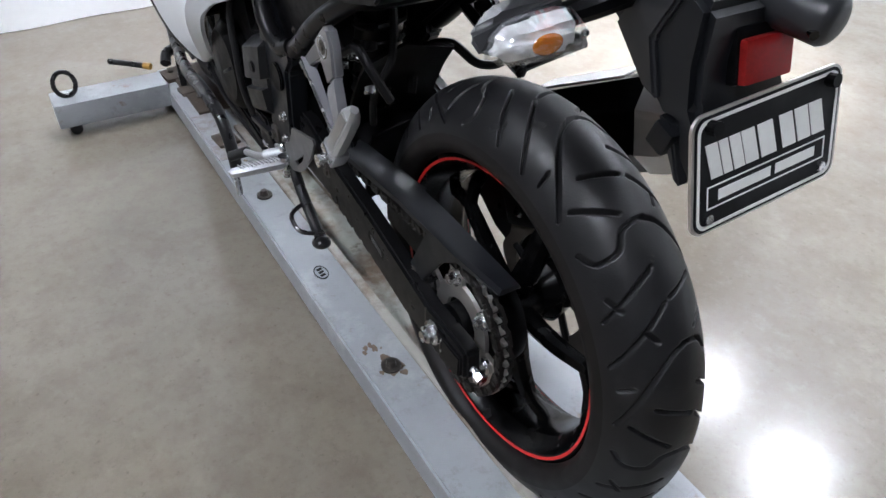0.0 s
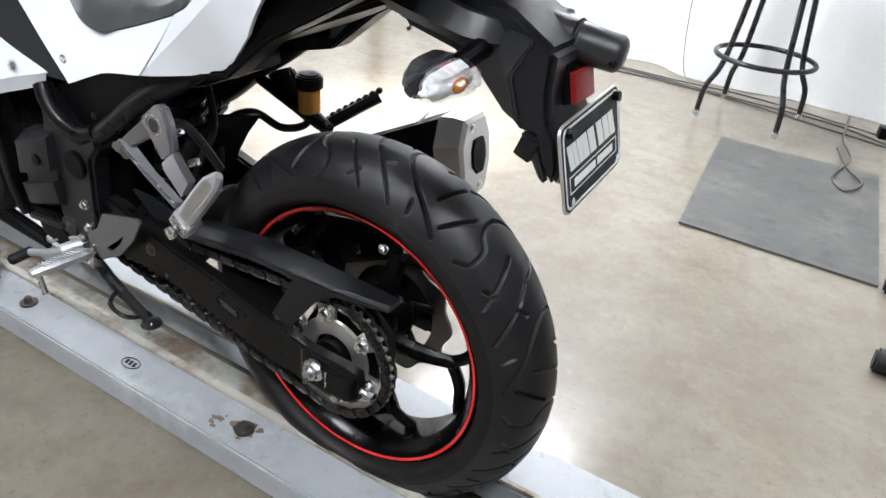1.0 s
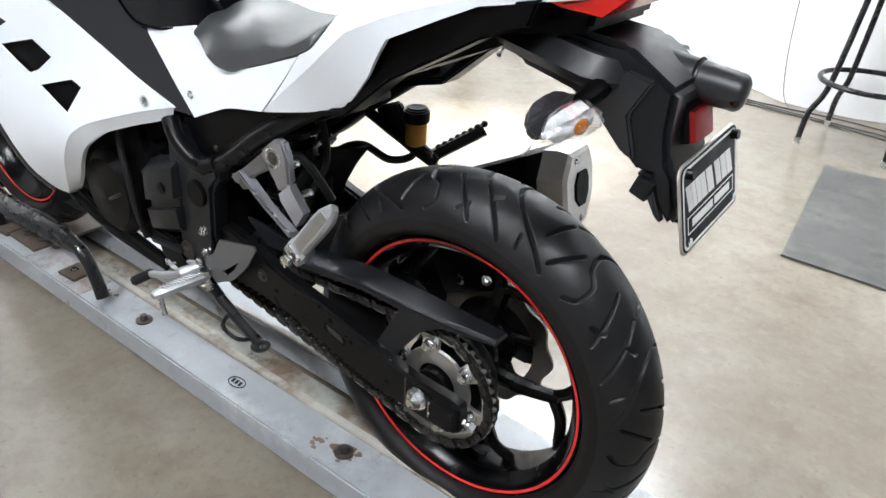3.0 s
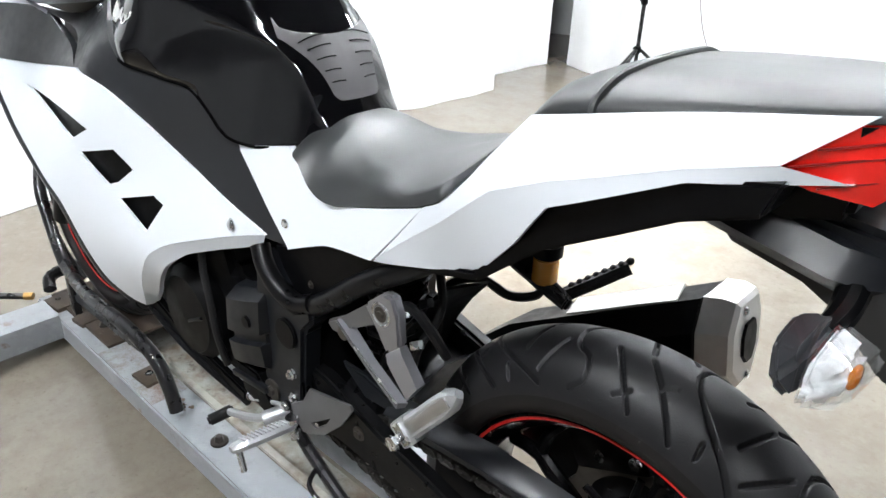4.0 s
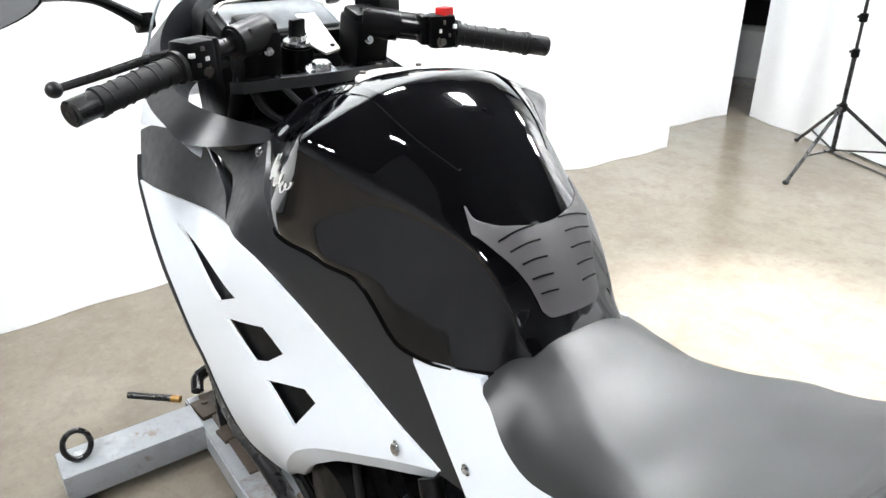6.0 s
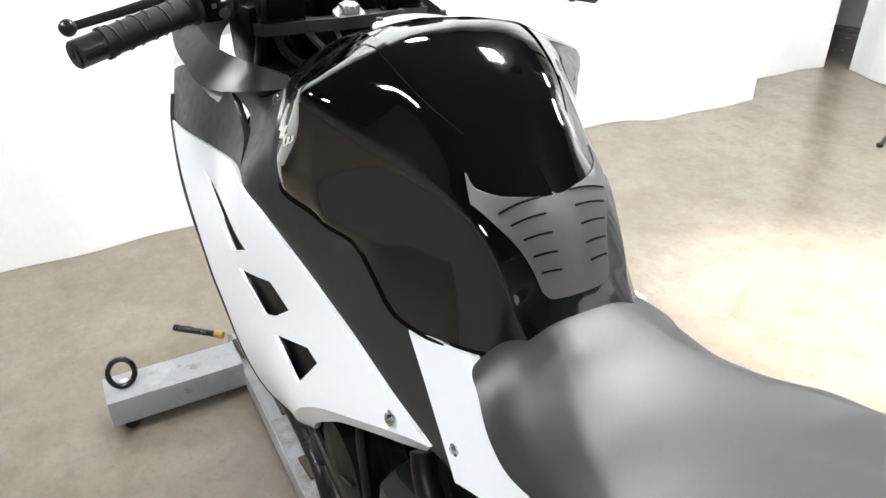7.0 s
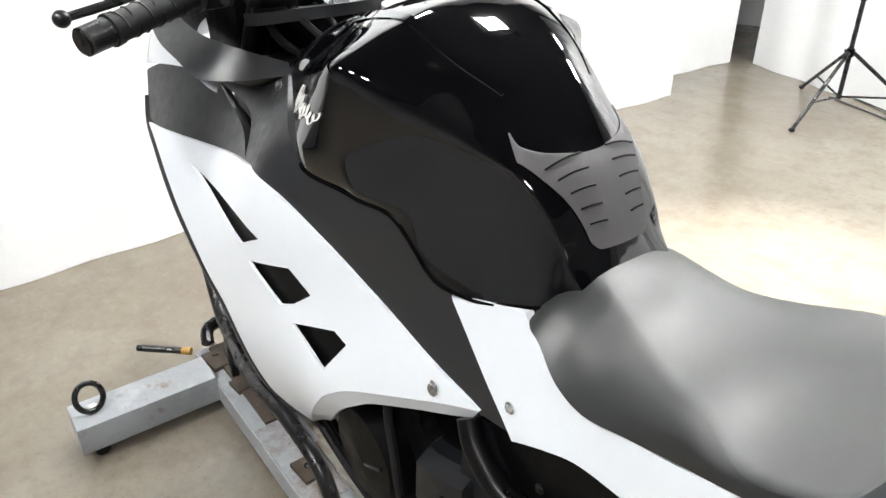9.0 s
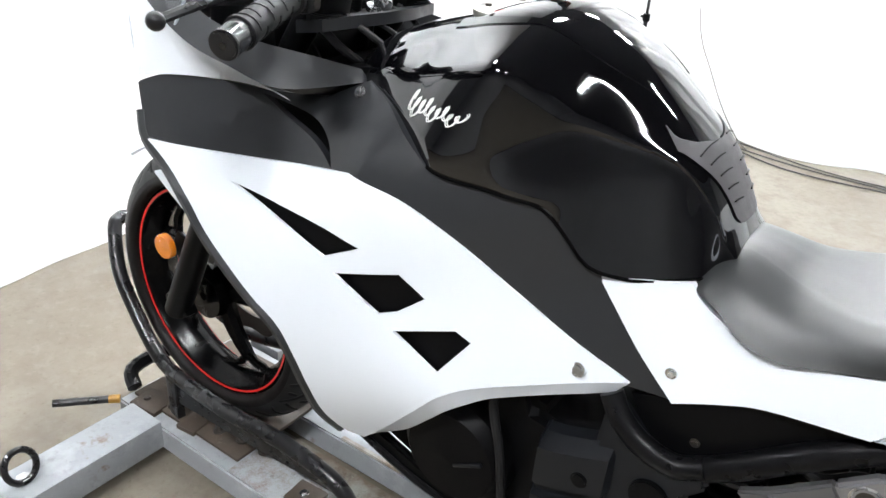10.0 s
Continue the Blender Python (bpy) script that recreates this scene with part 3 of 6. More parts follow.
# cross leg with foot, eye bolt and caster, and a twin on the far side
for s in (1, -1):
    y0, y1 = (0.15, 0.455) if s > 0 else (-0.178, -0.48)
    leg = part("leg", box(bmesh.new(), (1.515, (y0 + y1) / 2, 0.066), (0.10, abs(y1 - y0), 0.068), bevel=0.004), M_DOLLY, t)
    bm = rod(bmesh.new(), (1.48, y1 - s * 0.04, 0.016), (1.55, y1 - s * 0.04, 0.016), 0.016, bevel=0.003)
    part("caster", rod(bm, (1.515, y1 - s * 0.04, 0.02), (1.515, y1 - s * 0.04, 0.035), 0.02), M_RUBBER, leg)
    ring = part("eye_ring", tube(bmesh.new(), [(1.515 + 0.008 * math.sin(a), y1 - s * 0.045 + 0.028 * math.cos(a), 0.138 + 0.032 * math.sin(a)) for a in (radians(36 * k) for k in range(10))], 0.0065, smooth=3, closed=True), M_BLKMETAL, leg, "black steel eye ring")
    part("eye_nut", rod(bmesh.new(), (1.515, y1 - s * 0.045, 0.10), (1.515, y1 - s * 0.045, 0.112), 0.014, n=6), M_STEEL, leg)
for x in (0.80, -0.35, 1.25):
    for y in (0.125, -0.15):
        part("caster", rod(bmesh.new(), (x, y - 0.012, 0.014), (x, y + 0.012, 0.014), 0.0135, bevel=0.002), M_RUBBER, t)
# bolt heads, plates and stains on the near rail
for x, y in ((0.182, 0.104), (0.80, 0.106), (1.56, 0.118), (1.50, 0.10)):
    part("bolt", rod(rod(bmesh.new(), (x, y, TOP), (x, y, TOP + 0.004), 0.018), (x, y, TOP), (x, y, TOP + 0.016), 0.0115, 0.008, n=6, bevel=0.001), M_DSTEEL, t, "dark rusty bolt head")
rnd = random.Random(9)
part("rail_top", slab(bmesh.new(), [(1.0, TOP), (1.262, TOP), (1.262, TOP + .0012), (1.0, TOP + .0012)], .064, .147), M_RAILRUST, t, "rust-bitten grey rail top")
for x, y, r in ((0.182, 0.102, 0.03), (0.235, 0.112, 0.013), (0.80, 0.106, 0.011), (0.955, 0.10, 0.015)):
    bm = bmesh.new()
    for k in range(16):
        u, v, q = x + rnd.gauss(0, 0.55 * r), y + rnd.gauss(0, 0.42 * r), r * rnd.uniform(0.08, 0.34)
        ph = rnd.uniform(0, 6.28)
        bm.faces.new([bm.verts.new((u + 1.3 * q * (1 + 0.3 * math.sin(3 * a + ph)) * math.cos(a), min(0.146, max(0.047, v + q * (1 + 0.25 * math.sin(2 * a + ph)) * math.sin(a))), TOP + 0.0005 + 0.00004 * k)) for a in (radians(30 * m) for m in range(12))])
    bmesh.ops.triangulate(bm, faces=bm.faces)
    part("rust_stain", bm, M_SPOT, t, "brown rust stain")
pl = part("bracket_plate", box(bmesh.new(), (1.092, 0.102, TOP + 0.005), (0.065, 0.055, 0.009), (0, 0, 4), 0.002), M_GRIME, t, "rusty bracket plate")
part("bolt", bolt(bmesh.new(), (1.095, 0.103, TOP + 0.0095), (0, 0, 1), 0.006, 0.007), M_STEEL, pl)
for x, y, s in ((1.545, 0.115, 0.075), (1.42, 0.10, 0.05)):
    part("bracket_plate", box(bmesh.new(), (x, y, TOP + 0.006), (s, 0.06, 0.011), (0, 0, 6), 0.002), M_GRIME, t, "rusty bracket plate")
for x, y in ((1.36, 0.085), (1.30, 0.075), (1.24, 0.07)):
    part("bolt", bolt(bmesh.new(), (x, y, TOP + 0.008), (0, 0, 1), 0.009, 0.012), M_DSTEEL, t)
# black tube hoop that holds the front wheel
HOOP = [(.925, .128, TOP + .018), (.945, .128, .155), (.99, .130, .208), (1.12, .13, .225), (1.28, .126, .211), (1.46, .102, .192), (1.545, .091, .212), (1.64, .074, .29), (1.69, .062, .35), (1.74, .028, .42), (1.752, .008, .432)]
full = HOOP + [(x, -y, z) for x, y, z in HOOP[::-1]]
part("chock_hoop", tube(bmesh.new(), full, 0.0150, 14, 7), M_BLKMETAL, t, "bent black tube holding the front wheel")
part("chock_bracket", box(bmesh.new(), (1.47, .106, .138), (.036, .018, .10), (0, 0, -8), .003), M_BLKMETAL, t)
part("chock_strut", tube(bmesh.new(), [(1.62, 0.075, 0.25), (1.625, 0.05, 0.16), (1.61, 0.03, 0.10)], 0.011, 10, 4), M_BLKMETAL, t)
hole = lambda x, z: [(x + .004 * math.cos(a), z + .004 * math.sin(a)) for a in (radians(45 * k) for k in range(8))]
part("chock_web", slab(bmesh.new(), [(1.46, .130), (1.47, .172), (1.38, .178), (1.25, .194), (1.147, .202), (1.05, .196), (1.055, .155), (1.12, .145), (1.30, .135)], 0.104, 0.110, 0, [hole(1.40 - .045 * k, .155) for k in range(7)]), M_BLKMETAL, t, "dark perforated chock plate")
lev = part("pin_lever", rod(bmesh.new(), (1.585, 0.17, 0.112), (1.665, 0.268, 0.118), 0.0085), M_BLKMETAL, t, "black lever with a yellow end")
part("lever_sleeve", rod(bmesh.new(), (1.582, 0.167, 0.1118), (1.596, 0.184, 0.1130), 0.0095), M_YELLOW, lev)
part("chock_arm", tube(bmesh.new(), [(1.60, 0.12, 0.105), (1.635, 0.10, 0.125), (1.64, 0.03, 0.13), (1.62, -0.05, 0.125)], 0.016, 10, 4), M_FRAME, t)
# oval sticker with illegible marks
st = part("sticker", lathe(bmesh.new(), [(0.001, 0), (0.017, 0), (0.017, 0.0008), (0.001, 0.0008)], (0.478, 0.106, TOP), 28, "z"), M_DOLLY, t, "small oval sticker with dark marks")
part("sticker_rim", tube(bmesh.new(), [(0.478 + 0.021 * math.cos(a), 0.106 + 0.013 * math.sin(a), TOP + 0.001) for a in (radians(30 * k) for k in range(12))], 0.0011, 5, 3, True), M_FRAME, st)
for k in range(3):
    part("mark", box(bmesh.new(), (0.488 - 0.01 * k, 0.106, TOP + 0.0015), (0.006, 0.011, 0.001), (0, 0, 15)), M_FRAME, st)


# ---- the motorcycle ----
BIKE = thing("motorcycle", (0.7, 0, 0.014), "white and black sport motorcycle with red rim stripes on a dolly", "motorcycle")
REAR, FRONT = (0.0, -0.012, 0.329), (1.41, 0.0, 0.385)


def groove_lines():
    """Tread grooves of one period: lines of (along, across) in metres on one half of the tread."""
    return [
        [(0.011, 0.076), (0.027, 0.066), (0.030, 0.056), (0.025, 0.037), (0.006, 0.026), (0.0, 0.010), (0.0, -0.002)],
        [(0.243, 0.078), (0.206, 0.056), (0.175, 0.037), (0.150, 0.016), (0.141, -0.002)],
        [(0.097, 0.076), (0.078, 0.050), (0.052, 0.014)],
        [(0.157, 0.080), (0.130, 0.050), (0.093, 0.012)],
        [(0.214, 0.036), (0.229, -0.003)], [(0.242, 0.062), (0.270, 0.020)],
        [(0.072, 0.066), (0.089, 0.055)], [(0.118, 0.036), (0.132, 0.028)], [(0.190, 0.074), (0.186, 0.058)],
    ]


def tyre(c, radius, half, seat, parent, groups, detail=1400):
    """A tyre of revolution with its grooves pressed in."""
    arc = [(-1.0, 0.0)]
    prof, across = [], []
    depth = radius - seat
    for k in range(145):                      # crown
        a = -1 + 2 * k / 144
        y = half * math.sin(a * 1.35) / math.sin(1.35)
        r = radius - 0.085 * (1 - math.cos(a * 1.35)) * (half / 0.07)
        prof.append((r, y))
    n_crown = len(prof)
    r_end = prof[-1][0]
    for f, w in ((0.25, 1.0), (0.5, 0.97), (0.75, 0.90), (0.95, 0.80), (1.0, 0.74)):
        prof.append((r_end + (seat - r_end) * f, half * w))
    for f, w in ((1.0, -0.74), (0.95, -0.80), (0.75, -0.90), (0.5, -0.97), (0.25, -1.0)):
        prof.append((r_end + (seat - r_end) * f, half * w))
    s, across = 0.0, []
    mid = n_crown // 2
    run = [0.0]
    for a, b in zip(prof[:n_crown], prof[1:n_crown]):
        run.append(run[-1] + math.hypot(b[0] - a[0], b[1] - a[1]))
    across = np.array(run) - run[mid]
    period = 2 * math.pi * radius / groups
    along = np.arange(detail) / detail * 2 * math.pi * radius
    press = np.zeros((detail, n_crown))
    scale = half / 0.07
    A, W = np.meshgrid(along, across, indexing="ij")
    for side, off in ((1, -0.691), (-1, -0.691 + period / 2)):
        u = (A + off) % period
        w = W * side / scale
        for line in groove_lines():
            p = np.array(spline([(x * period / 0.282, y) for x, y in line], 3))
            best = np.full(A.shape, 9.0)
            for q0, q1 in zip(p, p[1:]):
                d = q1 - q0
                for shift in (-period, 0, period):
                    x, y = u + shift - q0[0], w - q0[1]
                    t = np.clip((x * d[0] + y * d[1]) / (d @ d), 0, 1)
                    best = np.minimum(best, np.hypot(x - t * d[0], y - t * d[1]))
            press = np.maximum(press, np.clip((0.0028 - best) / 0.0010, 0, 1))
    verts, faces = [], []
    k = len(prof)
    for i in range(detail):
        a = 2 * math.pi * i / detail
        ca, sa = math.cos(a), math.sin(a)
        for j, (r, y) in enumerate(prof):
            rr = r - (0.0075 * press[i, j] if j < n_crown else 0)
            verts.append((c[0] + rr * ca, c[1] + y, c[2] + rr * sa))
    for i in range(detail):
        o, q = i * k, (i + 1) % detail * k
        for j in range(k):
            j2 = (j + 1) % k
            faces.append((o + j, o + j2, q + j2, q + j))
    me = bpy.data.meshes.new("tyre")
    me.from_pydata(verts, [], faces)
    me.polygons.foreach_set("use_smooth", [True] * len(faces))
    me.materials.append(M_TYRE)
    me.materials.append(M_TYREWALL)
    me.polygons.foreach_set("material_index", [0 if 6 < j < n_crown - 8 else 1 for _ in range(detail) for j in range(k)])
    bm = bmesh.new()
    bm.from_mesh(me)
    bmesh.ops.recalc_face_normals(bm, faces=bm.faces)
    bm.to_mesh(me)
    bm.free()
    ob = new("tyre", me)
    ob.parent, ob.matrix_parent_inverse = parent, WORLD[parent].inverted()
    WORLD[ob] = Matrix.Identity(4)
    ob["label"] = "black tyre with curved tread grooves"
    return ob


def wheel(name, c, rim_half, turn):
    """Rim with five forked spokes; returns the part that holds the rest."""
    h = rim_half
    prof = [(0.229, h), (0.222, h + 0.004), (0.214, h + 0.003), (0.209, h - 0.008), (0.196, h - 0.020), (0.190, 0.0), (0.196, -h + 0.020), (0.209, -h + 0.008),
            (0.214, -h - 0.003), (0.222, -h - 0.004), (0.229, -h), (0.222, -h + 0.006), (0.216, 0), (0.222, h - 0.006)]
    rim = part(name, lathe(bmesh.new(), prof, c, 120), M_RIM, BIKE, "gloss black alloy wheel with red stripes")
    for k in range(5):
        a = radians(turn + 72 * k)

        def at(r, da, y):
            return (c[0] + r * math.cos(a + da), c[1] + y, c[2] + r * math.sin(a + da))
        bm = tube(bmesh.new(), [at(0.035, 0.08, 0.012), at(0.10, 0.05, 0.010), at(0.162, 0.0, 0.004)], lambda f: 0.021 - 0.008 * f, 8, 3, flat=0.75)
        for end, w in ((-0.17, .0105), (0.55, .0095)):
            tube(bm, [at(0.152, end * .02, 0.005), at(0.172, end * .4, 0.003), at(0.186, end * .8, 0.0), at(0.200, end, 0.0)], w, 8, 3, flat=0.9)
        part("spoke", bm, M_RIM, rim)
    for s in (-1, 1):
        y = s * (h + 0.0036)
        part("rim_stripe", lathe(bmesh.new(), [(0.2160, y + s * 0.0003), (0.2202, y + s * 0.0012), (0.2202, y + s * 0.002), (0.2160, y + s * 0.0012)], c, 120), M_RED, rim, "thin red stripe round the rim edge")
    part("hub", lathe(bmesh.new(), [(0.010, -0.06), (0.045, -0.06), (0.05, -0.04), (0.036, -0.02), (0.036, 0.02), (0.052, 0.035), (0.048, 0.055), (0.010, 0.055)], c, 48), M_RIM, rim)
    return rim


def brake_disc(c, y, r, parent, n=10):
    """A petal disc with a wavy rim."""
    out = [(c[0] + (r + 0.005 * math.cos(n * a)) * math.cos(a), c[2] + (r + 0.005 * math.cos(n * a)) * math.sin(a)) for a in (radians(2.5 * k) for k in range(144))]
    inn = [(c[0] + 0.72 * r * math.cos(a), c[2] + 0.72 * r * math.sin(a)) for a in (radians(7.5 * k) for k in range(48))]
    holes = [inn]
    d = part("brake_disc", slab(bmesh.new(), out, y, y - 0.005, 0, holes), M_DSTEEL, parent, "wavy steel brake disc")
    for k in range(5):
        a = radians(72 * k)
        part("disc_arm", rod(bmesh.new(), (c[0] + 0.04 * math.cos(a), y, c[2] + 0.04 * math.sin(a)), (c[0] + 0.78 * r * math.cos(a + 0.25), y, c[2] + 0.78 * r * math.sin(a + 0.25)), 0.006, n=8), M_FRAME, parent)
    return d


rw = wheel("rear_wheel", REAR, 0.050, 179)
tyre(REAR, 0.314, 0.073, 0.226, rw, 7)
brake_disc(REAR, -0.066, 0.11, rw)
# sprocket: toothed rim, five arms, bolts
n = 42
out = []
for k in range(n):
    for f, r in ((0.0, 0.1000), (0.2, 0.1005), (0.38, 0.1075), (0.62, 0.1075), (0.8, 0.1005)):
        a = 2 * math.pi * (k + f) / n
        out.append((r * math.cos(a), 0.329 + r * math.sin(a)))
holes = []
for k in range(6):
    lo, hi = radians(60 * k + 31), radians(60 * k + 69)
    arc = [lo + (hi - lo) * i / 8 for i in range(9)]
    holes.append([(0.086 * math.cos(a), 0.329 + 0.086 * math.sin(a)) for a in arc] + [(0.062 * math.cos(a), 0.329 + 0.062 * math.sin(a)) for a in arc[::-1]])
holes.append([(0.036 * math.cos(a), 0.329 + 0.036 * math.sin(a)) for a in (radians(12 * k) for k in range(30))])
spr = part("sprocket", slab(bmesh.new(), out, 0.086, 0.080, 0, holes), M_BRUSH, rw, "silver steel rear sprocket")
for k in range(6):
    a = radians(60 * k + 20)
    part("sprocket_bolt", bolt(bmesh.new(), (0.072 * math.cos(a), 0.086, 0.329 + 0.072 * math.sin(a)), (0, 1, 0), 0.0085, 0.014), M_STEEL, rw)
part("sprocket_carrier", lathe(bmesh.new(), [(0.01, 0.04), (0.075, 0.04), (0.078, 0.055), (0.07, 0.079), (0.03, 0.079), (0.03, 0.11), (0.01, 0.11)], REAR, 48), M_ENGINE, rw)

fw = wheel("front_wheel", FRONT, 0.038, 30)
tyre(FRONT, 0.293, 0.056, 0.226, fw, 8, 800)
brake_disc(FRONT, -0.062, 0.14, fw)

# chain: side plates and rollers along the loop
ends = [(0.0, 0.329, 0.100), (0.515, 0.360, 0.038)]
dx, dz = ends[1][0] - ends[0][0], ends[1][1] - ends[0][1]
L = math.hypot(dx, dz)
base_a = math.atan2(dz, dx)
tilt = math.acos((ends[0][2] - ends[1][2]) / L)
top_a, low_a = base_a + tilt, base_a - tilt
loop = []
arc0 = [low_a - (low_a + 2 * math.pi - top_a) * i / 40 for i in range(41)]
loop += [(ends[0][0] + ends[0][2] * math.cos(a), ends[0][1] + ends[0][2] * math.sin(a)) for a in arc0]
arc1 = [top_a - (top_a - low_a) * i / 16 for i in range(17)]
loop += [(ends[1][0] + ends[1][2] * math.cos(a), ends[1][1] + ends[1][2] * math.sin(a)) for a in arc1]
loop.append(loop[0])
P = np.array(loop)
P[:, 1] -= 0.014 * np.exp(-((P[:, 0] - 0.26) / 0.1) ** 2) * (P[:, 1] < 0.34)
acc = np.r_[0, np.cumsum(np.hypot(*np.diff(P, axis=0).T))]
count = int(acc[-1] / 0.0159) // 2 * 2
pins = [(np.interp(acc[-1] * i / count, acc, P[:, 0]), np.interp(acc[-1] * i / count, acc, P[:, 1])) for i in range(count)]
bm = bmesh.new()
for i, (x, z) in enumerate(pins):
    x2, z2 = pins[(i + 1) % count]
    a = math.degrees(math.atan2(z2 - z, x2 - x))
    o = 0.009 if i % 2 else 0.0065
    for s in (-1, 1):
        box(bm, ((x + x2) / 2, 0.083 + s * o, (z + z2) / 2), (0.026, 0.0022, 0.0135), (0, -a, 0), 0.0035, 1)
    rod(bm, (x, 0.083 - 0.011, z), (x, 0.083 + 0.0115, z), 0.0042, n=8)
part("chain", bm, M_CHAIN, BIKE, "greasy dark roller chain")

# swingarm, chain guard, axle hardware
SW = [(-0.072, 0.345), (-0.05, 0.35), (0.028, 0.353), (0.10, 0.372), (0.21, 0.400), (0.30, 0.418), (0.42, 0.455), (0.50, 0.46), (0.52, 0.40), (0.47, 0.355), (0.36, 0.352), (0.28, 0.343), (0.175, 0.315), (0.09, 0.294), (0.0, 0.288), (-0.055, 0.287), (-0.074, 0.30)]
sw = part("swingarm", slab(bmesh.new(), SW, 0.124, 0.099, 0.005), M_FRAME, BIKE, "satin black steel swingarm")
part("far_arm", mirrored(slab(bmesh.new(), [(x, z + (.045 if z > .33 else 0)) for x, z in SW], 0.118, 0.092, 0.005)), M_FRAME, sw)
part("cross_tube", box(bmesh.new(), (0.375, 0, 0.41), (0.07, 0.2, 0.07), (0, -15, 0), 0.012), M_FRAME, sw)
part("axle_block", slab(bmesh.new(), [(-0.066, 0.302), (0.006, 0.302), (0.006, 0.338), (-0.066, 0.336)], 0.130, 0.122, 0.002), M_FRAME, sw)
part("adjuster_seam", box(bmesh.new(), (0.028, 0.1243, 0.322), (0.0025, 0.002, 0.055)), M_DSTEEL, sw)
part("adjuster_seam", box(bmesh.new(), (-0.022, 0.1305, 0.322), (0.0025, 0.002, 0.03)), M_STEEL, sw)
part("axle_nut", rod(rod(rod(bmesh.new(), (0, 0.128, 0.329), (0, 0.1325, 0.329), 0.018, n=24), (0, 0.13, 0.329), (0, 0.142, 0.329), 0.0135, n=6, bevel=0.001), (0, 0.14, 0.329), (0, 0.147, 0.329), 0.008, n=12), M_STEEL, sw, "shiny zinc axle nut")
part("adjuster_bolt", rod(rod(bmesh.new(), (-0.06, 0.112, 0.317), (-0.095, 0.112, 0.313), 0.005), (-0.085, 0.112, 0.3142), (-0.095, 0.112, 0.313), 0.009, n=6), M_STEEL, sw)
for x, z in ((0.343, 0.398), (0.395, 0.412)):
    part("arm_bolt", bolt(bmesh.new(), (x, 0.124, z), (0, 1, 0), 0.0075, 0.006), M_DSTEEL, sw)
lab = part("arm_label", slab(bmesh.new(), [(0.198, 0.372), (0.150, 0.358), (0.154, 0.344), (0.202, 0.358)], 0.1246, 0.1235), M_ENGINE, sw, "small dark warning label")
for k in range(3):
    part("label_line", box(bmesh.new(), (0.176 - 0.0012 * k, 0.1248, 0.3625 - 0.0040 * k), (0.034, 0.0006, 0.0012), (0, -16, 0)), M_GREYAL, lab)
part("far_axle_nut", rod(bmesh.new(), (0, -0.09, 0.329), (0, -0.135, 0.329), 0.014, n=6), M_STEEL, sw)
GT = [(0.30, 0.444), (0.274, 0.449), (0.133, 0.461), (0.053, 0.461), (-0.018, 0.463), (-0.108, 0.471), (-0.110, 0.466), (-0.018, 0.452), (0.017, 0.428), (0.061, 0.368), (0.075, 0.347), (0.114, 0.349), (0.099, 0.376), (0.058, 0.450), (0.133, 0.451), (0.221, 0.441), (0.30, 0.434)]
cg = part("chain_guard", slab(bmesh.new(), GT, 0.108, 0.102, 0.0015), M_COVER, BIKE, "black plastic chain guard")
part("guard_top", rings(bmesh.new(), [[(x, 0.108, z), (x, 0.104, z + 0.005), (x, 0.080, z + h), (x, 0.077, z + h - 0.006), (x, 0.103, z - 0.004)] for x, z, h in [(0.31, 0.443, .017), (0.274, 0.449, .018), (0.133, 0.461, .019), (0.053, 0.461, .019), (-0.018, 0.463, .015), (-0.075, 0.468, .008), (-0.110, 0.471, .003)]]), M_COVER, cg)
part("guard_tip", slab(bmesh.new(), [(0.30, 0.440), (0.36, 0.436), (0.412, 0.474), (0.36, 0.474), (0.30, 0.462)], 0.098, 0.088, 0.003), M_COVER, cg)
part("inner_guard", slab(bmesh.new(), [(0.115, 0.335), (0.245, 0.345), (0.245, 0.455), (0.125, 0.468)], 0.069, 0.066), M_BLACKPL, cg)
part("guard_bolt", bolt(bmesh.new(), (0.09, 0.108, 0.365), (0, 1, 0), 0.005, 0.004, False), M_DSTEEL, cg)
part("hugger", rings(bmesh.new(), [[(r * math.cos(a), y, 0.329 + r * math.sin(a)) for r, y in ((0.322, 0.07), (0.335, 0.0), (0.322, -0.07), (0.318, -0.07), (0.331, 0), (0.318, 0.07))] for a in (radians(2 + 5 * k) for k in range(6))]), M_BLACKPL, BIKE, "black plastic rear hugger")
part("rear_caliper", box(box(bmesh.new(), (0.06, -0.085, 0.445), (0.12, 0.06, 0.085), (0, 25, 0), 0.01), (0.085, -0.11, 0.435), (0.06, 0.03, 0.05), (0, 25, 0), 0.006), M_ENGINE, BIKE)
for x, z in ((0.01, 0.448), (0.06, 0.43)):
    part("caliper_bolt", bolt(bmesh.new(), (x, -0.049, z), (0, 1, 0), 0.006, 0.008), M_STEEL, BIKE)

# ---- bodywork sheets: left side y(x, z), mirrored for the right ----
FRONT_SKIN = skin([(1.292, 0.861, 0.205), (0.87, 0.839, 0.215), (0.53, 0.639, 0.13), (0.75, 0.56, 0.212), (0.9, 0.381, 0.158), (0.915, 0.715, 0.226), (0.78, 0.678, 0.197), (0.584, 0.65, 0.152), (0.937, 0.918, 0.12), (0.931, 0.907, 0.143), (0.659, 0.841, 0.156), (0.586, 0.763, 0.126), (0.476, 0.641, 0.127),
                   (1.262, 0.786, 0.226), (1.205, 0.761, 0.238), (1.162, 0.724, 0.242), (1.129, 0.682, 0.24), (1.088, 0.645, 0.24), (1.043, 0.611, 0.24), (0.996, 0.581, 0.238), (0.971, 0.538, 0.232), (0.955, 0.488, 0.222), (0.942, 0.431, 0.205)])
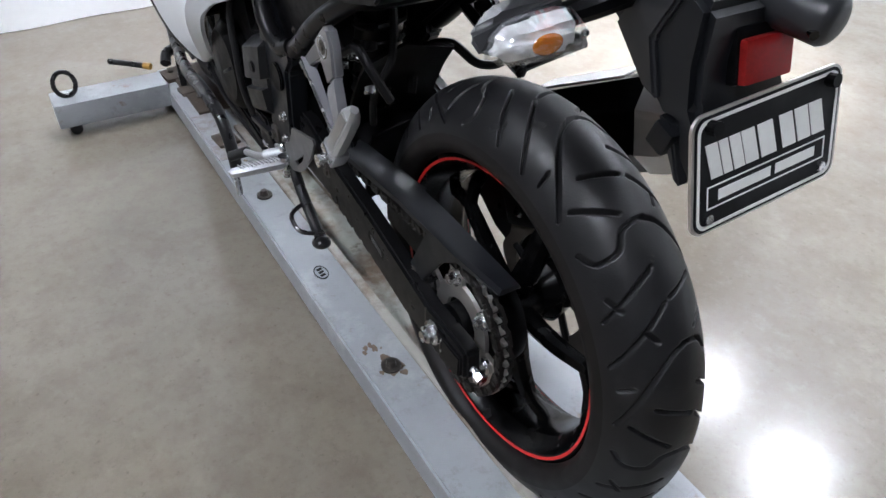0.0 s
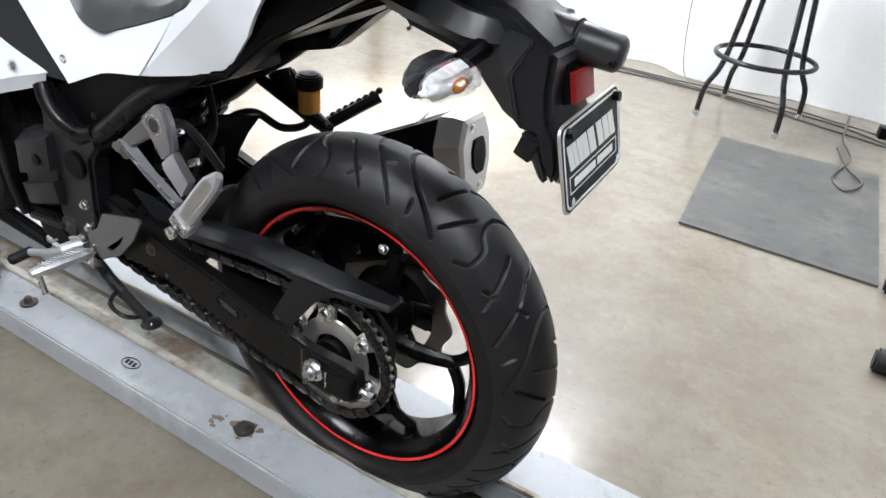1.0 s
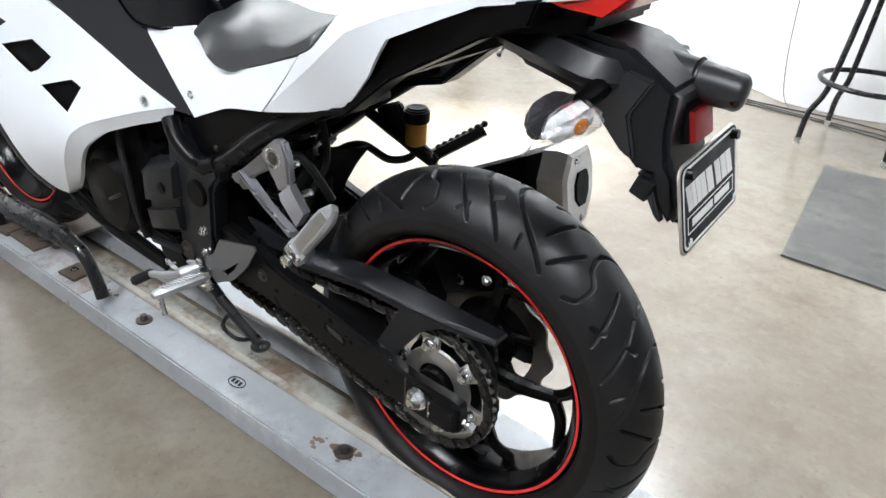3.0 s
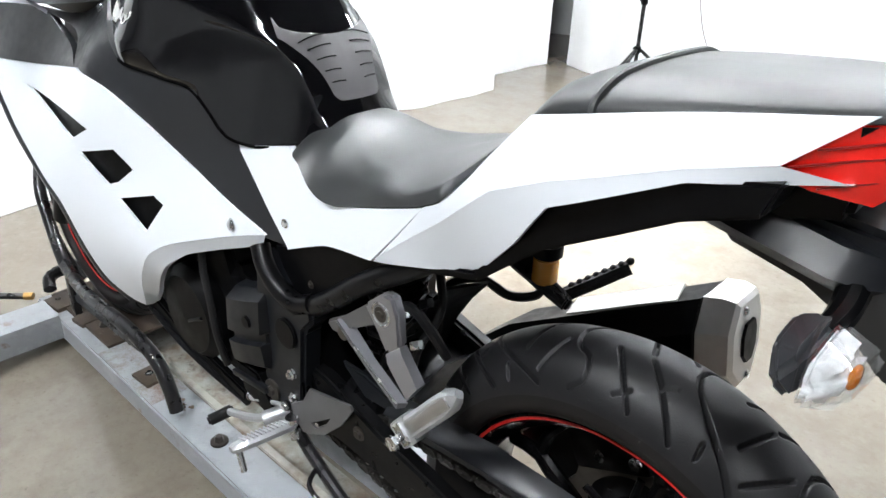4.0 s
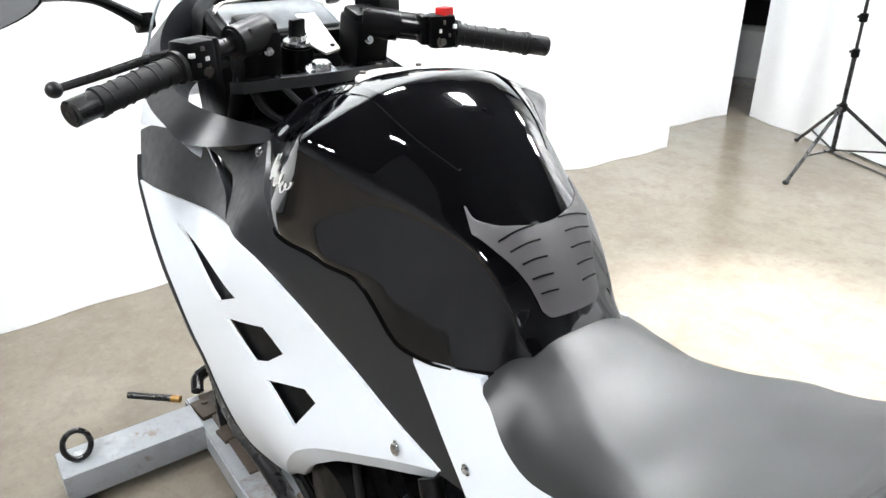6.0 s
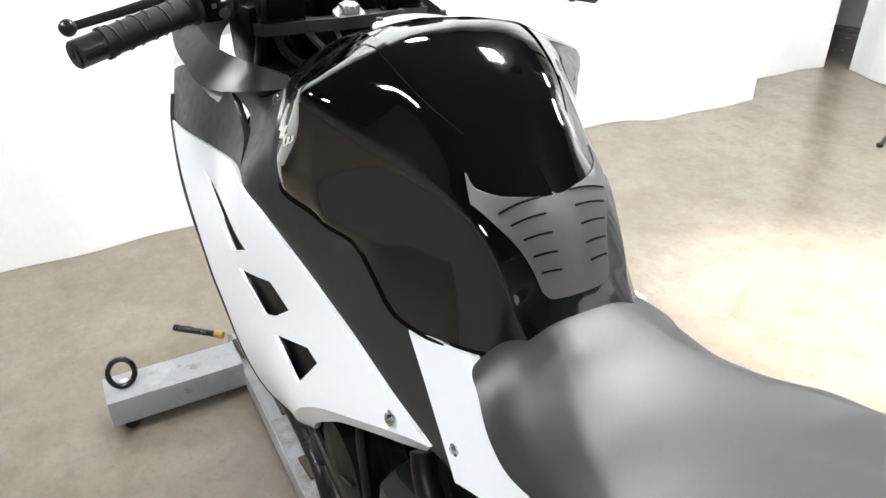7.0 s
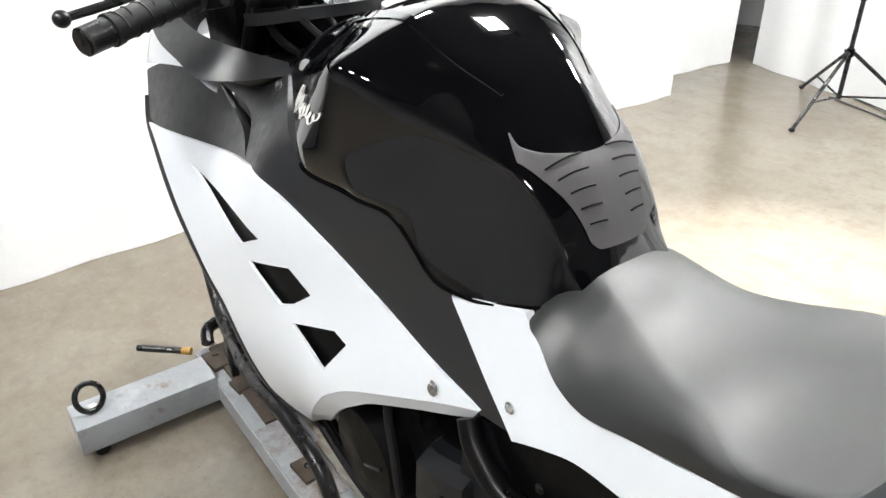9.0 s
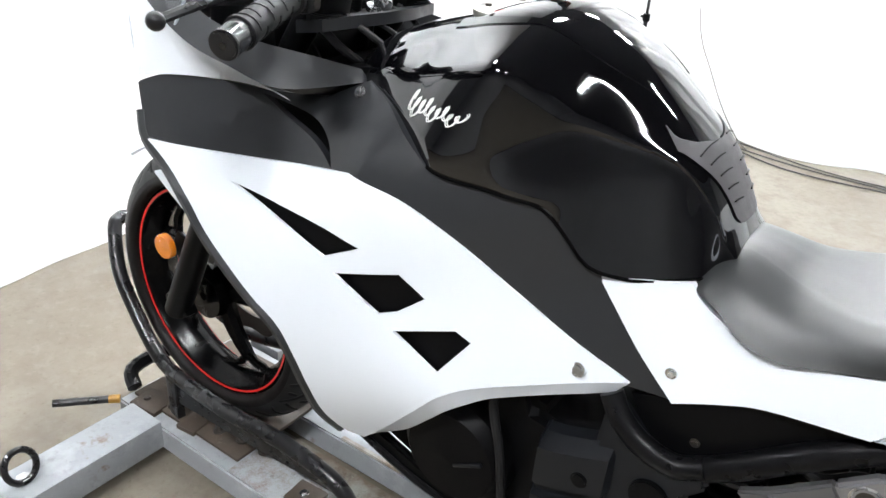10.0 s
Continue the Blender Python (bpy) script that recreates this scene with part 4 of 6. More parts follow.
TAIL_SKIN = skin([(.586, .763, .126), (.491, .779, .105), (.476, .641, .129), (.402, .725, .118), (.29, .702, .145), (.183, .814, .155), (.152, .724, .138), (.044, .858, .163),
                  (.087, .918, .127), (-.17, .965, .10), (-.11, .922, .125), (-.17, .92, .115)])


def run(*bits):
    """An outline from smooth stretches, each a list of points; corners lie where they meet."""
    out = []
    for b in bits:
        out += [tuple(p) for p in (spline(b, 5)[:-1] if len(b) > 2 else b[:1])]
    return out


CREASE = [(.528, .646), (.575, .634), (.624, .618), (.70, .590), (.738, .566), (.756, .548), (.79, .508), (.83, .460), (.897, .383)]
ARCH = [(.545, .622), (.58, .610), (.62, .597), (.68, .574), (.708, .556), (.737, .533), (.77, .497), (.815, .448), (.892, .383)]
FAIR = run([(1.262, .786), (1.18, .793), (1.06, .802), (.96, .815), (.89, .827)], [(.89, .827), (.814, .814), (.744, .779), (.676, .733), (.606, .687), (.528, .646)],
           CREASE[:6], CREASE[5:],
           [(.897, .383), (.925, .392), (0.942, 0.431), (0.955, 0.488), (0.971, 0.538), (0.996, 0.581), (1.043, 0.611), (1.088, 0.645), (1.129, 0.682), (1.162, 0.724), (1.205, 0.761), (1.262, 0.786)])
VENT1 = run([(1.095, 0.766), (1.0, 0.757), (0.913, 0.751), (0.860, 0.740)], [(0.860, 0.740), (0.915, 0.713)], [(0.915, 0.713), (0.99, 0.736), (1.095, 0.766)])
VENT2 = [(0.898, 0.695), (0.807, 0.718), (0.773, 0.692), (0.809, 0.664), (0.833, 0.655)]
VENT3 = [(0.811, 0.637), (0.730, 0.661), (0.709, 0.651), (0.746, 0.599)]
DARK = run([(1.305, .857), (1.272, .789)], [(1.272, .789), (1.18, .789), (1.06, .798), (.96, .811), (.89, .822)], [(.89, .822), (.814, .809), (.744, .774), (.676, .728), (.606, .682), (.53, .640)],
           [(.53, .640), (.478, .640)], [(.478, .640), (.542, .705), (.588, .766)], [(.588, .766), (.635, .817), (.66, .839)], [(.66, .839), (.70, .842), (.754, .845), (.79, .855)],
           [(.79, .855), (.835, .885), (.87, .905), (.925, .919)], [(.925, .919), (.985, .890)], [(.985, .890), (1.064, .884), (1.149, .884), (1.244, .880), (1.310, .857)])
SLIT = run([(1.085, .879), (1.034, .858), (.966, .839), (.925, .822)], [(.925, .822), (.946, .846), (.984, .864), (1.04, .873), (1.085, .879)])
SIDE = run([(.588, .762), (.491, .780)], [(.491, .780), (.473, .762), (.431, .741), (.39, .735), (.30, .762), (.203, .797)], [(.203, .797), (.292, .700)], [(.292, .700), (.385, .679), (.43, .662), (.478, .641)], [(.478, .641), (.53, .69), (.588, .762)])
EDGE = [(-.122, .926), (-.057, .909), (.049, .873), (.114, .844), (.172, .794), (.24, .742), (.285, .704)]
LOW = [(-.166, .918), (-.061, .899), (.051, .847), (.092, .793), (.147, .734), (.21, .716), (.289, .700)]
TAIL = run([(.200, .800), (.174, .814), (.145, .845), (.120, .878)], [(.120, .878), (.09, .917)], [(.09, .917), (-.04, .947), (-.17, .968)], [(-.17, .968), (-.122, .926)]) + EDGE

for side in (1, -1):
    f = part("side_fairing", panel(bmesh.new(), FAIR, FRONT_SKIN, holes=(VENT1, VENT2, VENT3), side=side, roll=0.0), M_WHITE, BIKE, "white side fairing with three open vents")
    # black sheets added just inside the vents to make their depth dark
    for k, wide in enumerate(([(1.14, .782), (1.0, .787), (.90, .778), (.842, .748), (.905, .698), (1.0, .728), (1.13, .762)], [(.925, .698), (.81, .732), (.755, .695), (.80, .655), (.835, .645)], [(.835, .640), (.735, .672), (.695, .656), (.745, .585)])):
        liner = lambda x, z: FRONT_SKIN(x, z) - .009 - .0015 * k
        part("vent_backing", panel(bmesh.new(), wide, liner, .002, step=.02, side=side, roll=0.0), M_BLACKPL, f, "black sheet added for the dark inside the vent")
    part("fairing_bolt", bolt(bmesh.new(), (.584, side * (FRONT_SKIN(.584, .65) + .001), .65), (0.1, side, 0.2), 0.0062, 0.004, False), M_STEEL, f)
    up, low = spline(CREASE, 4), spline(ARCH, 4)
    bm = rings(bmesh.new(), [[(x, side * (FRONT_SKIN(x, z) - d), z) for x, z in line] for line, d in ((up, 0.0005), (low, 0.014), (low, 0.022))], False)
    part("arch_lip", bm, M_WHITE, f)
    part("fairing_edge", tube(bmesh.new(), [(x, side * (FRONT_SKIN(x, z) - 0.010), z) for x, z in ((1.290, .82), (1.272, .784), (1.216, .755), (1.173, .717), (1.140, .675), (1.098, .637), (1.052, .603), (1.006, .573), (.981, .532), (.966, .486), (.955, .431), (.935, .388))], 0.012, 8, 5, flat=0.7), M_DARK, f, "dark trim along the front edge")
    d = part("mid_fairing", panel(bmesh.new(), DARK, FRONT_SKIN, holes=(SLIT,), side=side, lift=-0.004), M_DARK, BIKE, "matte dark grey fairing panel")
    part("fairing_bolt", bolt(bmesh.new(), (.931, side * (FRONT_SKIN(.931, .905) - .003), .905), (0, side, 0.6), 0.0055, 0.004, False), M_STEEL, d)
    # added black slab that keeps the slit dark and closes the view through
    part("slit_liner", slab(bmesh.new(), [(1.12, .890), (1.11, .835), (1.0, .806), (.92, .785), (.90, .83), (.96, .875), (1.03, .889)], side * .130, side * .124), M_BLACKPL, d)
    s = part("side_panel", panel(bmesh.new(), SIDE, TAIL_SKIN, side=side), M_WHITE, BIKE, "white side panel below the seat")
    part("panel_bolt", bolt(bmesh.new(), (.487, side * (TAIL_SKIN(.487, .676) + .001), .676), (0, side, 0), 0.0045, 0.004, False), M_STEEL, s)
    tp = part("tail_panel", panel(bmesh.new(), TAIL, TAIL_SKIN, side=side, roll=0.0), M_WHITE, BIKE, "white tail panel with a dropped corner")
    up, low = ([(a[0] + (b[0] - a[0]) * k / 4, a[1] + (b[1] - a[1]) * k / 4) for a, b in zip(ln, ln[1:]) for k in range(4)] + [ln[-1]] for ln in (EDGE, LOW))
    bm = rings(bmesh.new(), [[(x, side * (TAIL_SKIN(x, z) - d * math.hypot(x - a[0], z - a[1]) - e), z) for (x, z), a in zip(ln, up)] for ln, d, e in ((up, 0.0, 0.0), (low, 0.38, 0.0), (low, 0.38, 0.006))], False)
    part("lower_facet", bm, M_WHITE, tp)
    # upper cowl wing, inner rim
    low = spline([(1.305, .200, .868), (1.22, .190, .882), (1.12, .172, .888), (1.03, .185, .893), (.99, .200, .893)], 5)
    high = spline([(1.42, .13, .97), (1.30, .180, .975), (1.17, .212, .940), (1.07, .218, .922), (1.0, .208, .900)], 5)
    bm = rings(bmesh.new(), [[(x, side * y, z) for x, y, z in ring] for ring in (low, high)], False)
    bmesh.ops.solidify(bm, geom=bm.faces[:], thickness=0.004)
    part("upper_cowl", bm, M_WHITE, BIKE, "white upper cowl")
    inner = spline([(.945, .108, .925), (1.0, .165, .945), (1.08, .185, .955), (1.18, .180, .975), (1.27, .15, 1.02), (1.33, .09, 1.06), (1.35, .0, 1.075)], 6)
    outer = spline([(.935, .122, .914), (1.0, .206, .908), (1.08, .220, .924), (1.17, .216, .942), (1.29, .185, .98), (1.39, .11, 1.01), (1.43, .0, 1.02)], 6)
    deep = spline([(.955, .095, .885), (1.0, .14, .885), (1.08, .16, .89), (1.18, .15, .90), (1.27, .12, .92), (1.32, .07, .93), (1.34, 0, .93)], 6)
    bm = rings(bmesh.new(), [[(x, side * y, z) for x, y, z in ring] for ring in (outer, inner, deep)], False)
    bmesh.ops.solidify(bm, geom=bm.faces[:], thickness=0.003)
    part("cowl_rim", bm, M_DARK, BIKE, "dark inner cowl rim", 50)
    # nose half
    bm = rings(bmesh.new(), [[(x, side * y, z) for x, y, z in ring] for ring in (
        spline([(1.305, .205, .862), (1.42, .16, .855), (1.52, .08, .85), (1.55, 0, .85)], 5), spline([(1.42, .13, .97), (1.47, .10, .96), (1.49, .05, .955), (1.495, 0, .955)], 5))], False)
    bmesh.ops.solidify(bm, geom=bm.faces[:], thickness=0.004)
    part("nose_cowl", bm, M_WHITE, BIKE)

# ---- tank: sections along x of (top z, shoulder y z, ridge y z, waist y z, bottom y z) ----
SECTIONS = [   # then the upper and lower edge of the knee facet, and the bottom edge
    (.985, .945, .05, .938, .082, .918, .086, .908, .086, .904, .086, .900),
    (.955, .966, .07, .952, .106, .924, .110, .912, .108, .904, .106, .898),
    (.900, .987, .085, .970, .132, .938, .136, .914, .135, .902, .134, .890),
    (.840, 1.004, .086, .984, .140, .946, .164, .900, .163, .882, .160, .866),
    (.780, 1.022, .093, 1.002, .160, .964, .187, .880, .188, .866, .186, .852),
    (.720, 1.030, .098, 1.012, .173, .979, .173, .886, .174, .854, .171, .843),
    (.690, 1.027, .096, 1.008, .153, .961, .152, .897, .170, .850, .166, .840),
    (.658, 1.015, .090, .996, .129, .938, .129, .911, .154, .843, .150, .832),
    (.630, 1.000, .084, .982, .114, .924, .112, .914, .136, .850, .143, .808),
    (.600, .980, .076, .963, .102, .916, .101, .909, .116, .864, .135, .774),
    (.560, .945, .066, .932, .088, .906, .087, .900, .094, .880, .120, .766),
    (.535, .921, .060, .910, .081, .896, .080, .890, .086, .872, .112, .770),
    (.510, .895, .052, .886, .073, .874, .073, .866, .079, .846, .103, .776),
    (.490, .866, .044, .858, .068, .846, .069, .838, .076, .822, .094, .781),
    (.478, .846, .040, .838, .066, .822, .067, .814, .072, .803, .086, .785),
    (.458, .808, .035, .806, .062, .799, .063, .797, .064, .795, .066, .790),
]
stations = spline(SECTIONS, 6)
TOP_COUNT = 18      # points of a half section above the shoulder ridge


def tank_ring(s):
    """Half a section from the crown down: straight faces with rounded corners at the creases."""
    p = [np.array(q) for q in ((0, s[1]), (s[2] * .55, s[1] - .16 * (s[1] - s[3])), (s[2], s[3]), (s[4], s[5]), (s[6], s[7]), (s[8], s[9]), (s[10], s[11]))]
    soft = (0, .030, .020, .013, .006, .016, 0)
    half = [p[0]]
    for i in range(1, 6):
        a, c = p[i - 1] - p[i], p[i + 1] - p[i]
        la, lc = np.linalg.norm(a) + 1e-6, np.linalg.norm(c) + 1e-6
        u, v = p[i] + a * min(.45, soft[i] / la), p[i] + c * min(.45, soft[i] / lc)
        half.append((half[-1] + u) / 2)
        half += [u * (1 - t) ** 2 + 2 * p[i] * t * (1 - t) + v * t * t for t in (0, .2, .4, .6, .8, 1)]
    half += [(half[-1] + p[6]) / 2, p[6]]
    return [(s[0], y, z) for y, z in half]


def tank_section(x):
    xs = [s[0] for s in stations][::-1]
    return tank_ring([np.interp(x, xs, [q[i] for q in stations][::-1]) for i in range(12)])


def tank_at(x, y, off=0.0):
    """The point of the tank's upper skin above (x, y)."""
    ring = tank_section(x)[:TOP_COUNT]
    return Vector((x, y, float(np.interp(abs(y), [p[1] for p in ring], [p[2] for p in ring])) + off))


bm = bmesh.new()
loops = []
for s in stations:
    r = tank_ring(s)
    loops.append(r[::-1] + [(x, -y, z) for x, y, z in r[1:]])
rings(bm, loops, True)
TANK = part("fuel_tank", bm, M_GLOSS, BIKE, "gloss black fuel tank with soft creases", 40)
# shadow gap where the tank meets the side panels, drawn as a thin black tube
for side in (1, -1):
    gap = [tank_section(x)[-1] for x in np.linspace(.93, .485, 40)]
    part("tank_seal", tube(bmesh.new(), [(x, side * (y + .001), z) for x, y, z in gap], .0020, 6, 0), M_GAP, TANK, "black line drawn for the shadow gap along the tank edge")
# raised crease that tapers back along each shoulder
for side in (1, -1):
    ring = []
    for x, y in spline([(.835, .066), (.79, .078), (.74, .086), (.69, .087), (.65, .082), (.62, .074), (.588, .060)], 6):
        f = (x - .588) / .247
        w = .0015 + .009 * f
        ring.append([(x, side * (y + o * w), tank_at(x, y + o * w)[2] + h * (.4 + .6 * f)) for o, h in ((1, -.0012), (.85, .0022), (-.75, .0034), (-1, -.0012))])
    part("tank_crease", rings(bmesh.new(), ring), M_GLOSS, TANK, "", 25)
# tank pad: a forked sheet with ribs
PAD = run([(.565, .071), (.55, .068), (.535, .05), (.525, .02), (.523, 0)], [(.523, 0), (.525, -.02), (.535, -.05), (.55, -.068), (.565, -.071)], [(.565, -.071), (.562, -.077), (.545, -.076)],
          [(.545, -.076), (.52, -.062), (.495, -.045), (.478, -.038)], [(.478, -.038), (.472, -.028), (.470, 0), (.472, .028), (.478, .038)], [(.478, .038), (.495, .045), (.52, .062), (.545, .076)], [(.545, .076), (.562, .077)])
bm = flat(bmesh.new(), PAD, (), 0.008)
bmesh.ops.recalc_face_normals(bm, faces=bm.faces)
for v in bm.verts:
    p = tank_at(v.co.x, v.co.z)
    v.co = p + Vector((-0.0012, 0, 0.0012))
bmesh.ops.solidify(bm, geom=bm.faces[:], thickness=-0.0018)
pad = part("tank_pad", bm, M_PAD, TANK, "grey textured tank protector pad")
for x, edge in ((.524, .060), (.513, .053), (.502, .046), (.492, .041), (.483, .037)):
    for s in (-1, 1):
        pts = [tank_at(x + .003 * f, s * (.017 + f * (edge - .017))) + Vector((-0.0028, 0, 0.0026)) for f in (0, .33, .66, 1)]
        part("pad_rib", tube(bmesh.new(), pts, 0.0011, 6, 2), M_BLACKPL, pad)
cap = part("filler_cap", lathe(bmesh.new(), [(0.001, 0.0), (0.052, 0.0), (0.052, 0.006), (0.046, 0.009), (0.001, 0.010)], (.80, 0, 1.003), 40, "z"), M_BRUSH, TANK, "round metal filler cap")
for k in range(5):
    a = radians(72 * k)
    part("cap_bolt", rod(bmesh.new(), (.80 + .043 * math.cos(a), .043 * math.sin(a), 1.016), (.80 + .043 * math.cos(a), .043 * math.sin(a), 1.019), 0.004), M_DSTEEL, cap)


def tank_side(x, z, off=0.0):
    """The point of the tank's left flank at (x, z)."""
    ring = tank_section(x)[TOP_COUNT:][::-1]
    return Vector((x, float(np.interp(z, [p[2] for p in ring], [p[1] for p in ring])) + off, z))


# silver badge: a slanted looping line
wave = [(.838 - .0017 * k - .0035 * math.cos(k * 1.1), .916 + (.011 - .00012 * k) * math.sin(k * 1.1) + .004 * math.sin(k * .37 + 1)) for k in range(54)]
for d in (0.0, .0026):
    part("badge", tube(bmesh.new(), [tank_side(x - .5 * (z - .919) - d, z + d * .5, 0.0012) for x, z in wave], 0.0008, 5, 2), M_WHITEINK, TANK, "pale looping badge line")

# ---- seats ----
bm = bmesh.new()
SEAT = [  # x, centre z, crease y z, flank y z, edge y z
    (.487, .806, .034, .804, .072, .796, .105, .774),
    (.478, .811, .037, .808, .079, .796, .112, .771),
    (.460, .815, .043, .811, .084, .793, .117, .766),
    (.430, .811, .052, .805, .096, .781, .124, .744),
    (.390, .801, .066, .795, .106, .772, .130, .738),
    (.340, .799, .090, .794, .119, .776, .133, .751),
    (.290, .808, .110, .802, .133, .790, .139, .768),
    (.240, .827, .141, .800, .145, .794, .147, .786),
    (.195, .850, .147, .819, .150, .812, .152, .804),
    (.172, .864, .138, .836, .145, .826, .148, .818),
    (.160, .876, .092, .858, .100, .848, .104, .836),
    (.150, .888, .068, .877, .076, .869, .080, .857),
    (.138, .900, .042, .898, .048, .893, .052, .884),
]
loops = []
for s in spline(SEAT, 6):
    half = spline([(0, s[1]), (s[2] * 0.6, s[1] * 0.55 + s[3] * 0.45 + 0.001), (s[2], s[3])], 4)[:-1] + spline([(s[2], s[3]), (s[4], s[5]), (s[6], s[7])], 4)
    half.append(np.array((s[6] - 0.01, s[7] - 0.006)))
    loops.append([(s[0], y, z) for y, z in half[::-1]] + [(s[0], -y, z) for y, z in half[1:]])
rings(bm, loops, True)
for side in (1, -1):
    inner = [(.176, .138, .806), (.160, .088, .832), (.156, .066, .851), (.138, .036, .884)]
    outer = [(.174, .1535, .813), (.146, .1515, .8455), (.120, .1415, .8785), (.088, .1275, .9165)]
    sh = [[(a * (1 - f) + p * f, side * (b * (1 - f) + q * f), c * (1 - f) + r * f + .006 * math.sin(3.14 * f)) for f in (0, .25, .5, .75, 1)] for (a, b, c), (p, q, r) in zip(spline(inner, 5), spline(outer, 5))]
    sb = rings(bmesh.new(), sh, False)
    bmesh.ops.recalc_face_normals(sb, faces=sb.faces)
    part("tail_shoulder", sb, M_WHITE, BIKE, "white tail shoulder behind the rider seat", 60)
part("rider_seat", bm, M_SEAT, BIKE, "black vinyl rider seat, dipped and smooth", 60)
bm = bmesh.new()
PASS = [(.125, .892, .05, .891, .075, .889, .085, .887), (.112, .902, .06, .901, .10, .897, .110, .894), (.106, .916, .08, .914, .110, .906, .117, .900), (.088, .940, .086, .936, .114, .923, .120, .908), (.06, .953, .088, .948, .118, .934, .122, .914), (.025, .961, .088, .955, .120, .941, .124, .922),
        (-.03, .968, .085, .963, .116, .950, .121, .934), (-.10, .974, .080, .970, .107, .961, .112, .949), (-.155, .978, .074, .974, .098, .968, .102, .960), (-.195, .979, .064, .977, .084, .973, .089, .968), (-.214, .975, .045, .974, .060, .972, .066, .969)]
loops = []
for s in spline(PASS, 5):
    half = spline([(0, s[1]), (s[2] * 0.6, s[1] * 0.5 + s[3] * 0.5 + 0.001), (s[2], s[3]), (s[4], s[5]), (s[6], s[7])], 4)
    half.append(np.array((s[6] - 0.01, s[7] - 0.004)))
    loops.append([(s[0], y, z) for y, z in half[::-1]] + [(s[0], -y, z) for y, z in half[1:]])
rings(bm, loops, True)
ps = part("passenger_seat", bm, M_PILLION, BIKE, "black vinyl passenger seat with a strap", 60)
s = min(spline(PASS, 5), key=lambda q: abs(q[0] - .032))
half = spline([(0, s[1]), (s[2] * 0.6, s[1] * 0.5 + s[3] * 0.5 + 0.001), (s[2], s[3]), (s[4], s[5]), (s[6], s[7])], 4)
ln = [(s[0], y, z + 0.001) for y, z in half[::-1]] + [(s[0], -y, z + 0.001) for y, z in half[1:]]
part("seat_strap", tube(bmesh.new(), ln, 0.004, 8, 0), M_SEAT, ps, "stitched black seam strap")
part("seat_base", slab(bmesh.new(), [(.125, .885), (.09, .913), (-.03, .935), (-.15, .957), (-.17, .960), (-.16, .950), (-.12, .935), (0, .90), (.12, .83)], .098, -.098), M_BLACKPL, ps)


# ---- tail: undertray, lamp, fender, plate, signals ----
part("undertray", slab(bmesh.new(), [(.16, .80), (.10, .835), (-.033, .886), (-.12, .905), (-.168, .905), (-.165, .882), (-.08, .858), (.041, .805), (.10, .775), (.17, .745)], .076, -.076, .006), M_BLACKPL, BIKE, "black plastic undertray")
for side in (1, -1):
    part("tail_liner", slab(bmesh.new(), [(.30, .70), (.15, .735), (.092, .793), (.055, .850), (-.061, .900), (-.13, .915), (-.12, .885), (-.059, .862), (0, .828), (.068, .790), (.118, .748), (.145, .725), (.28, .69)], side * .126, side * .085, .003), M_BLACKPL, BIKE)
bm = bmesh.new()
for x, z, y in ((-.104, .921, .119), (-.160, .962, .098), (-.200, .968, .084), (-.218, .967, .066), (-.203, .924, .066), (-.178, .900, .080), (-.142, .908, .104), (-.224, .968, .0), (-.207, .922, .0)):
    for s in (1, -1) if y else (1,):
        bm.verts.new((x, s * y, z))
bmesh.ops.convex_hull(bm, input=bm.verts)
tl = part("tail_light", bm, M_REDLENS, BIKE, "bright red faceted tail light", 15)
for s in (1, -1):
    for x, z, y, x2, z2, y2 in ((-.122, .924, .1175, -.206, .946, .076), (-.145, .911, .105, -.200, .926, .070), (-.140, .940, .110, -.208, .958, .078)):
        part("lens_line", rod(bmesh.new(), (x, s * y, z), (x2, s * y2, z2), 0.0010, n=6), M_REDREF, tl)
FEN = [(-.05, .846), (-.068, .828), (-.139, .811), (-.181, .789), (-.213, .757), (-.236, .737), (-.250, .738), (-.260, .710), (-.283, .684), (-.288, .708), (-.279, .742), (-.268, .758), (-.262, .790), (-.262, .835), (-.20, .872), (-.12, .880)]
fender = part("rear_fender", slab(bmesh.new(), FEN, .054, -.054, .008), M_COVER, BIKE, "dark plastic rear fender holding the plate")
part("fender_wing", rings(bmesh.new(), [[(x, y, z) for y, z in ((w, h), (w * .8, h + .022), (-w * .8, h + .022), (-w, h), (-w * .7, h - .02), (w * .7, h - .02))] for x, w, h in ((-.05, .085, .862), (-.11, .086, .850), (-.165, .084, .838), (-.190, .070, .833), (-.225, .036, .828))]), M_COVER, fender)
part("fender_barrel", tube(bmesh.new(), [(-.12, -.006, .850), (-.19, -.018, .840), (-.252, -.028, .831)], lambda f: 0.026 - .003 * f, 16, 4, flat=1.0), M_DARK, fender)
bm = tube(bmesh.new(), [(-.254, -.0285, .8305), (-.275, -.031, .828), (-.300, -.034, .825), (-.308, -.035, .824)], lambda f: 0.0232 - 0.003 * f - 0.008 * max(0, f - .7) / .3, 18, 3, flat=1.0)
endcap = part("fender_cap", bm, M_DARK, fender, "rounded dark end cap")
part("cap_hole", rod(bmesh.new(), (-.297, -.018, .819), (-.304, -.014, .818), 0.004), M_GLOSS, endcap)
part("fender_seam", tube(bmesh.new(), [(-.253, -.0282 + .0238 * math.cos(a), .831 + .0238 * math.sin(a)) for a in (radians(30 * k) for k in range(12))], 0.0018, 6, 3, True), M_BLACKPL, fender)
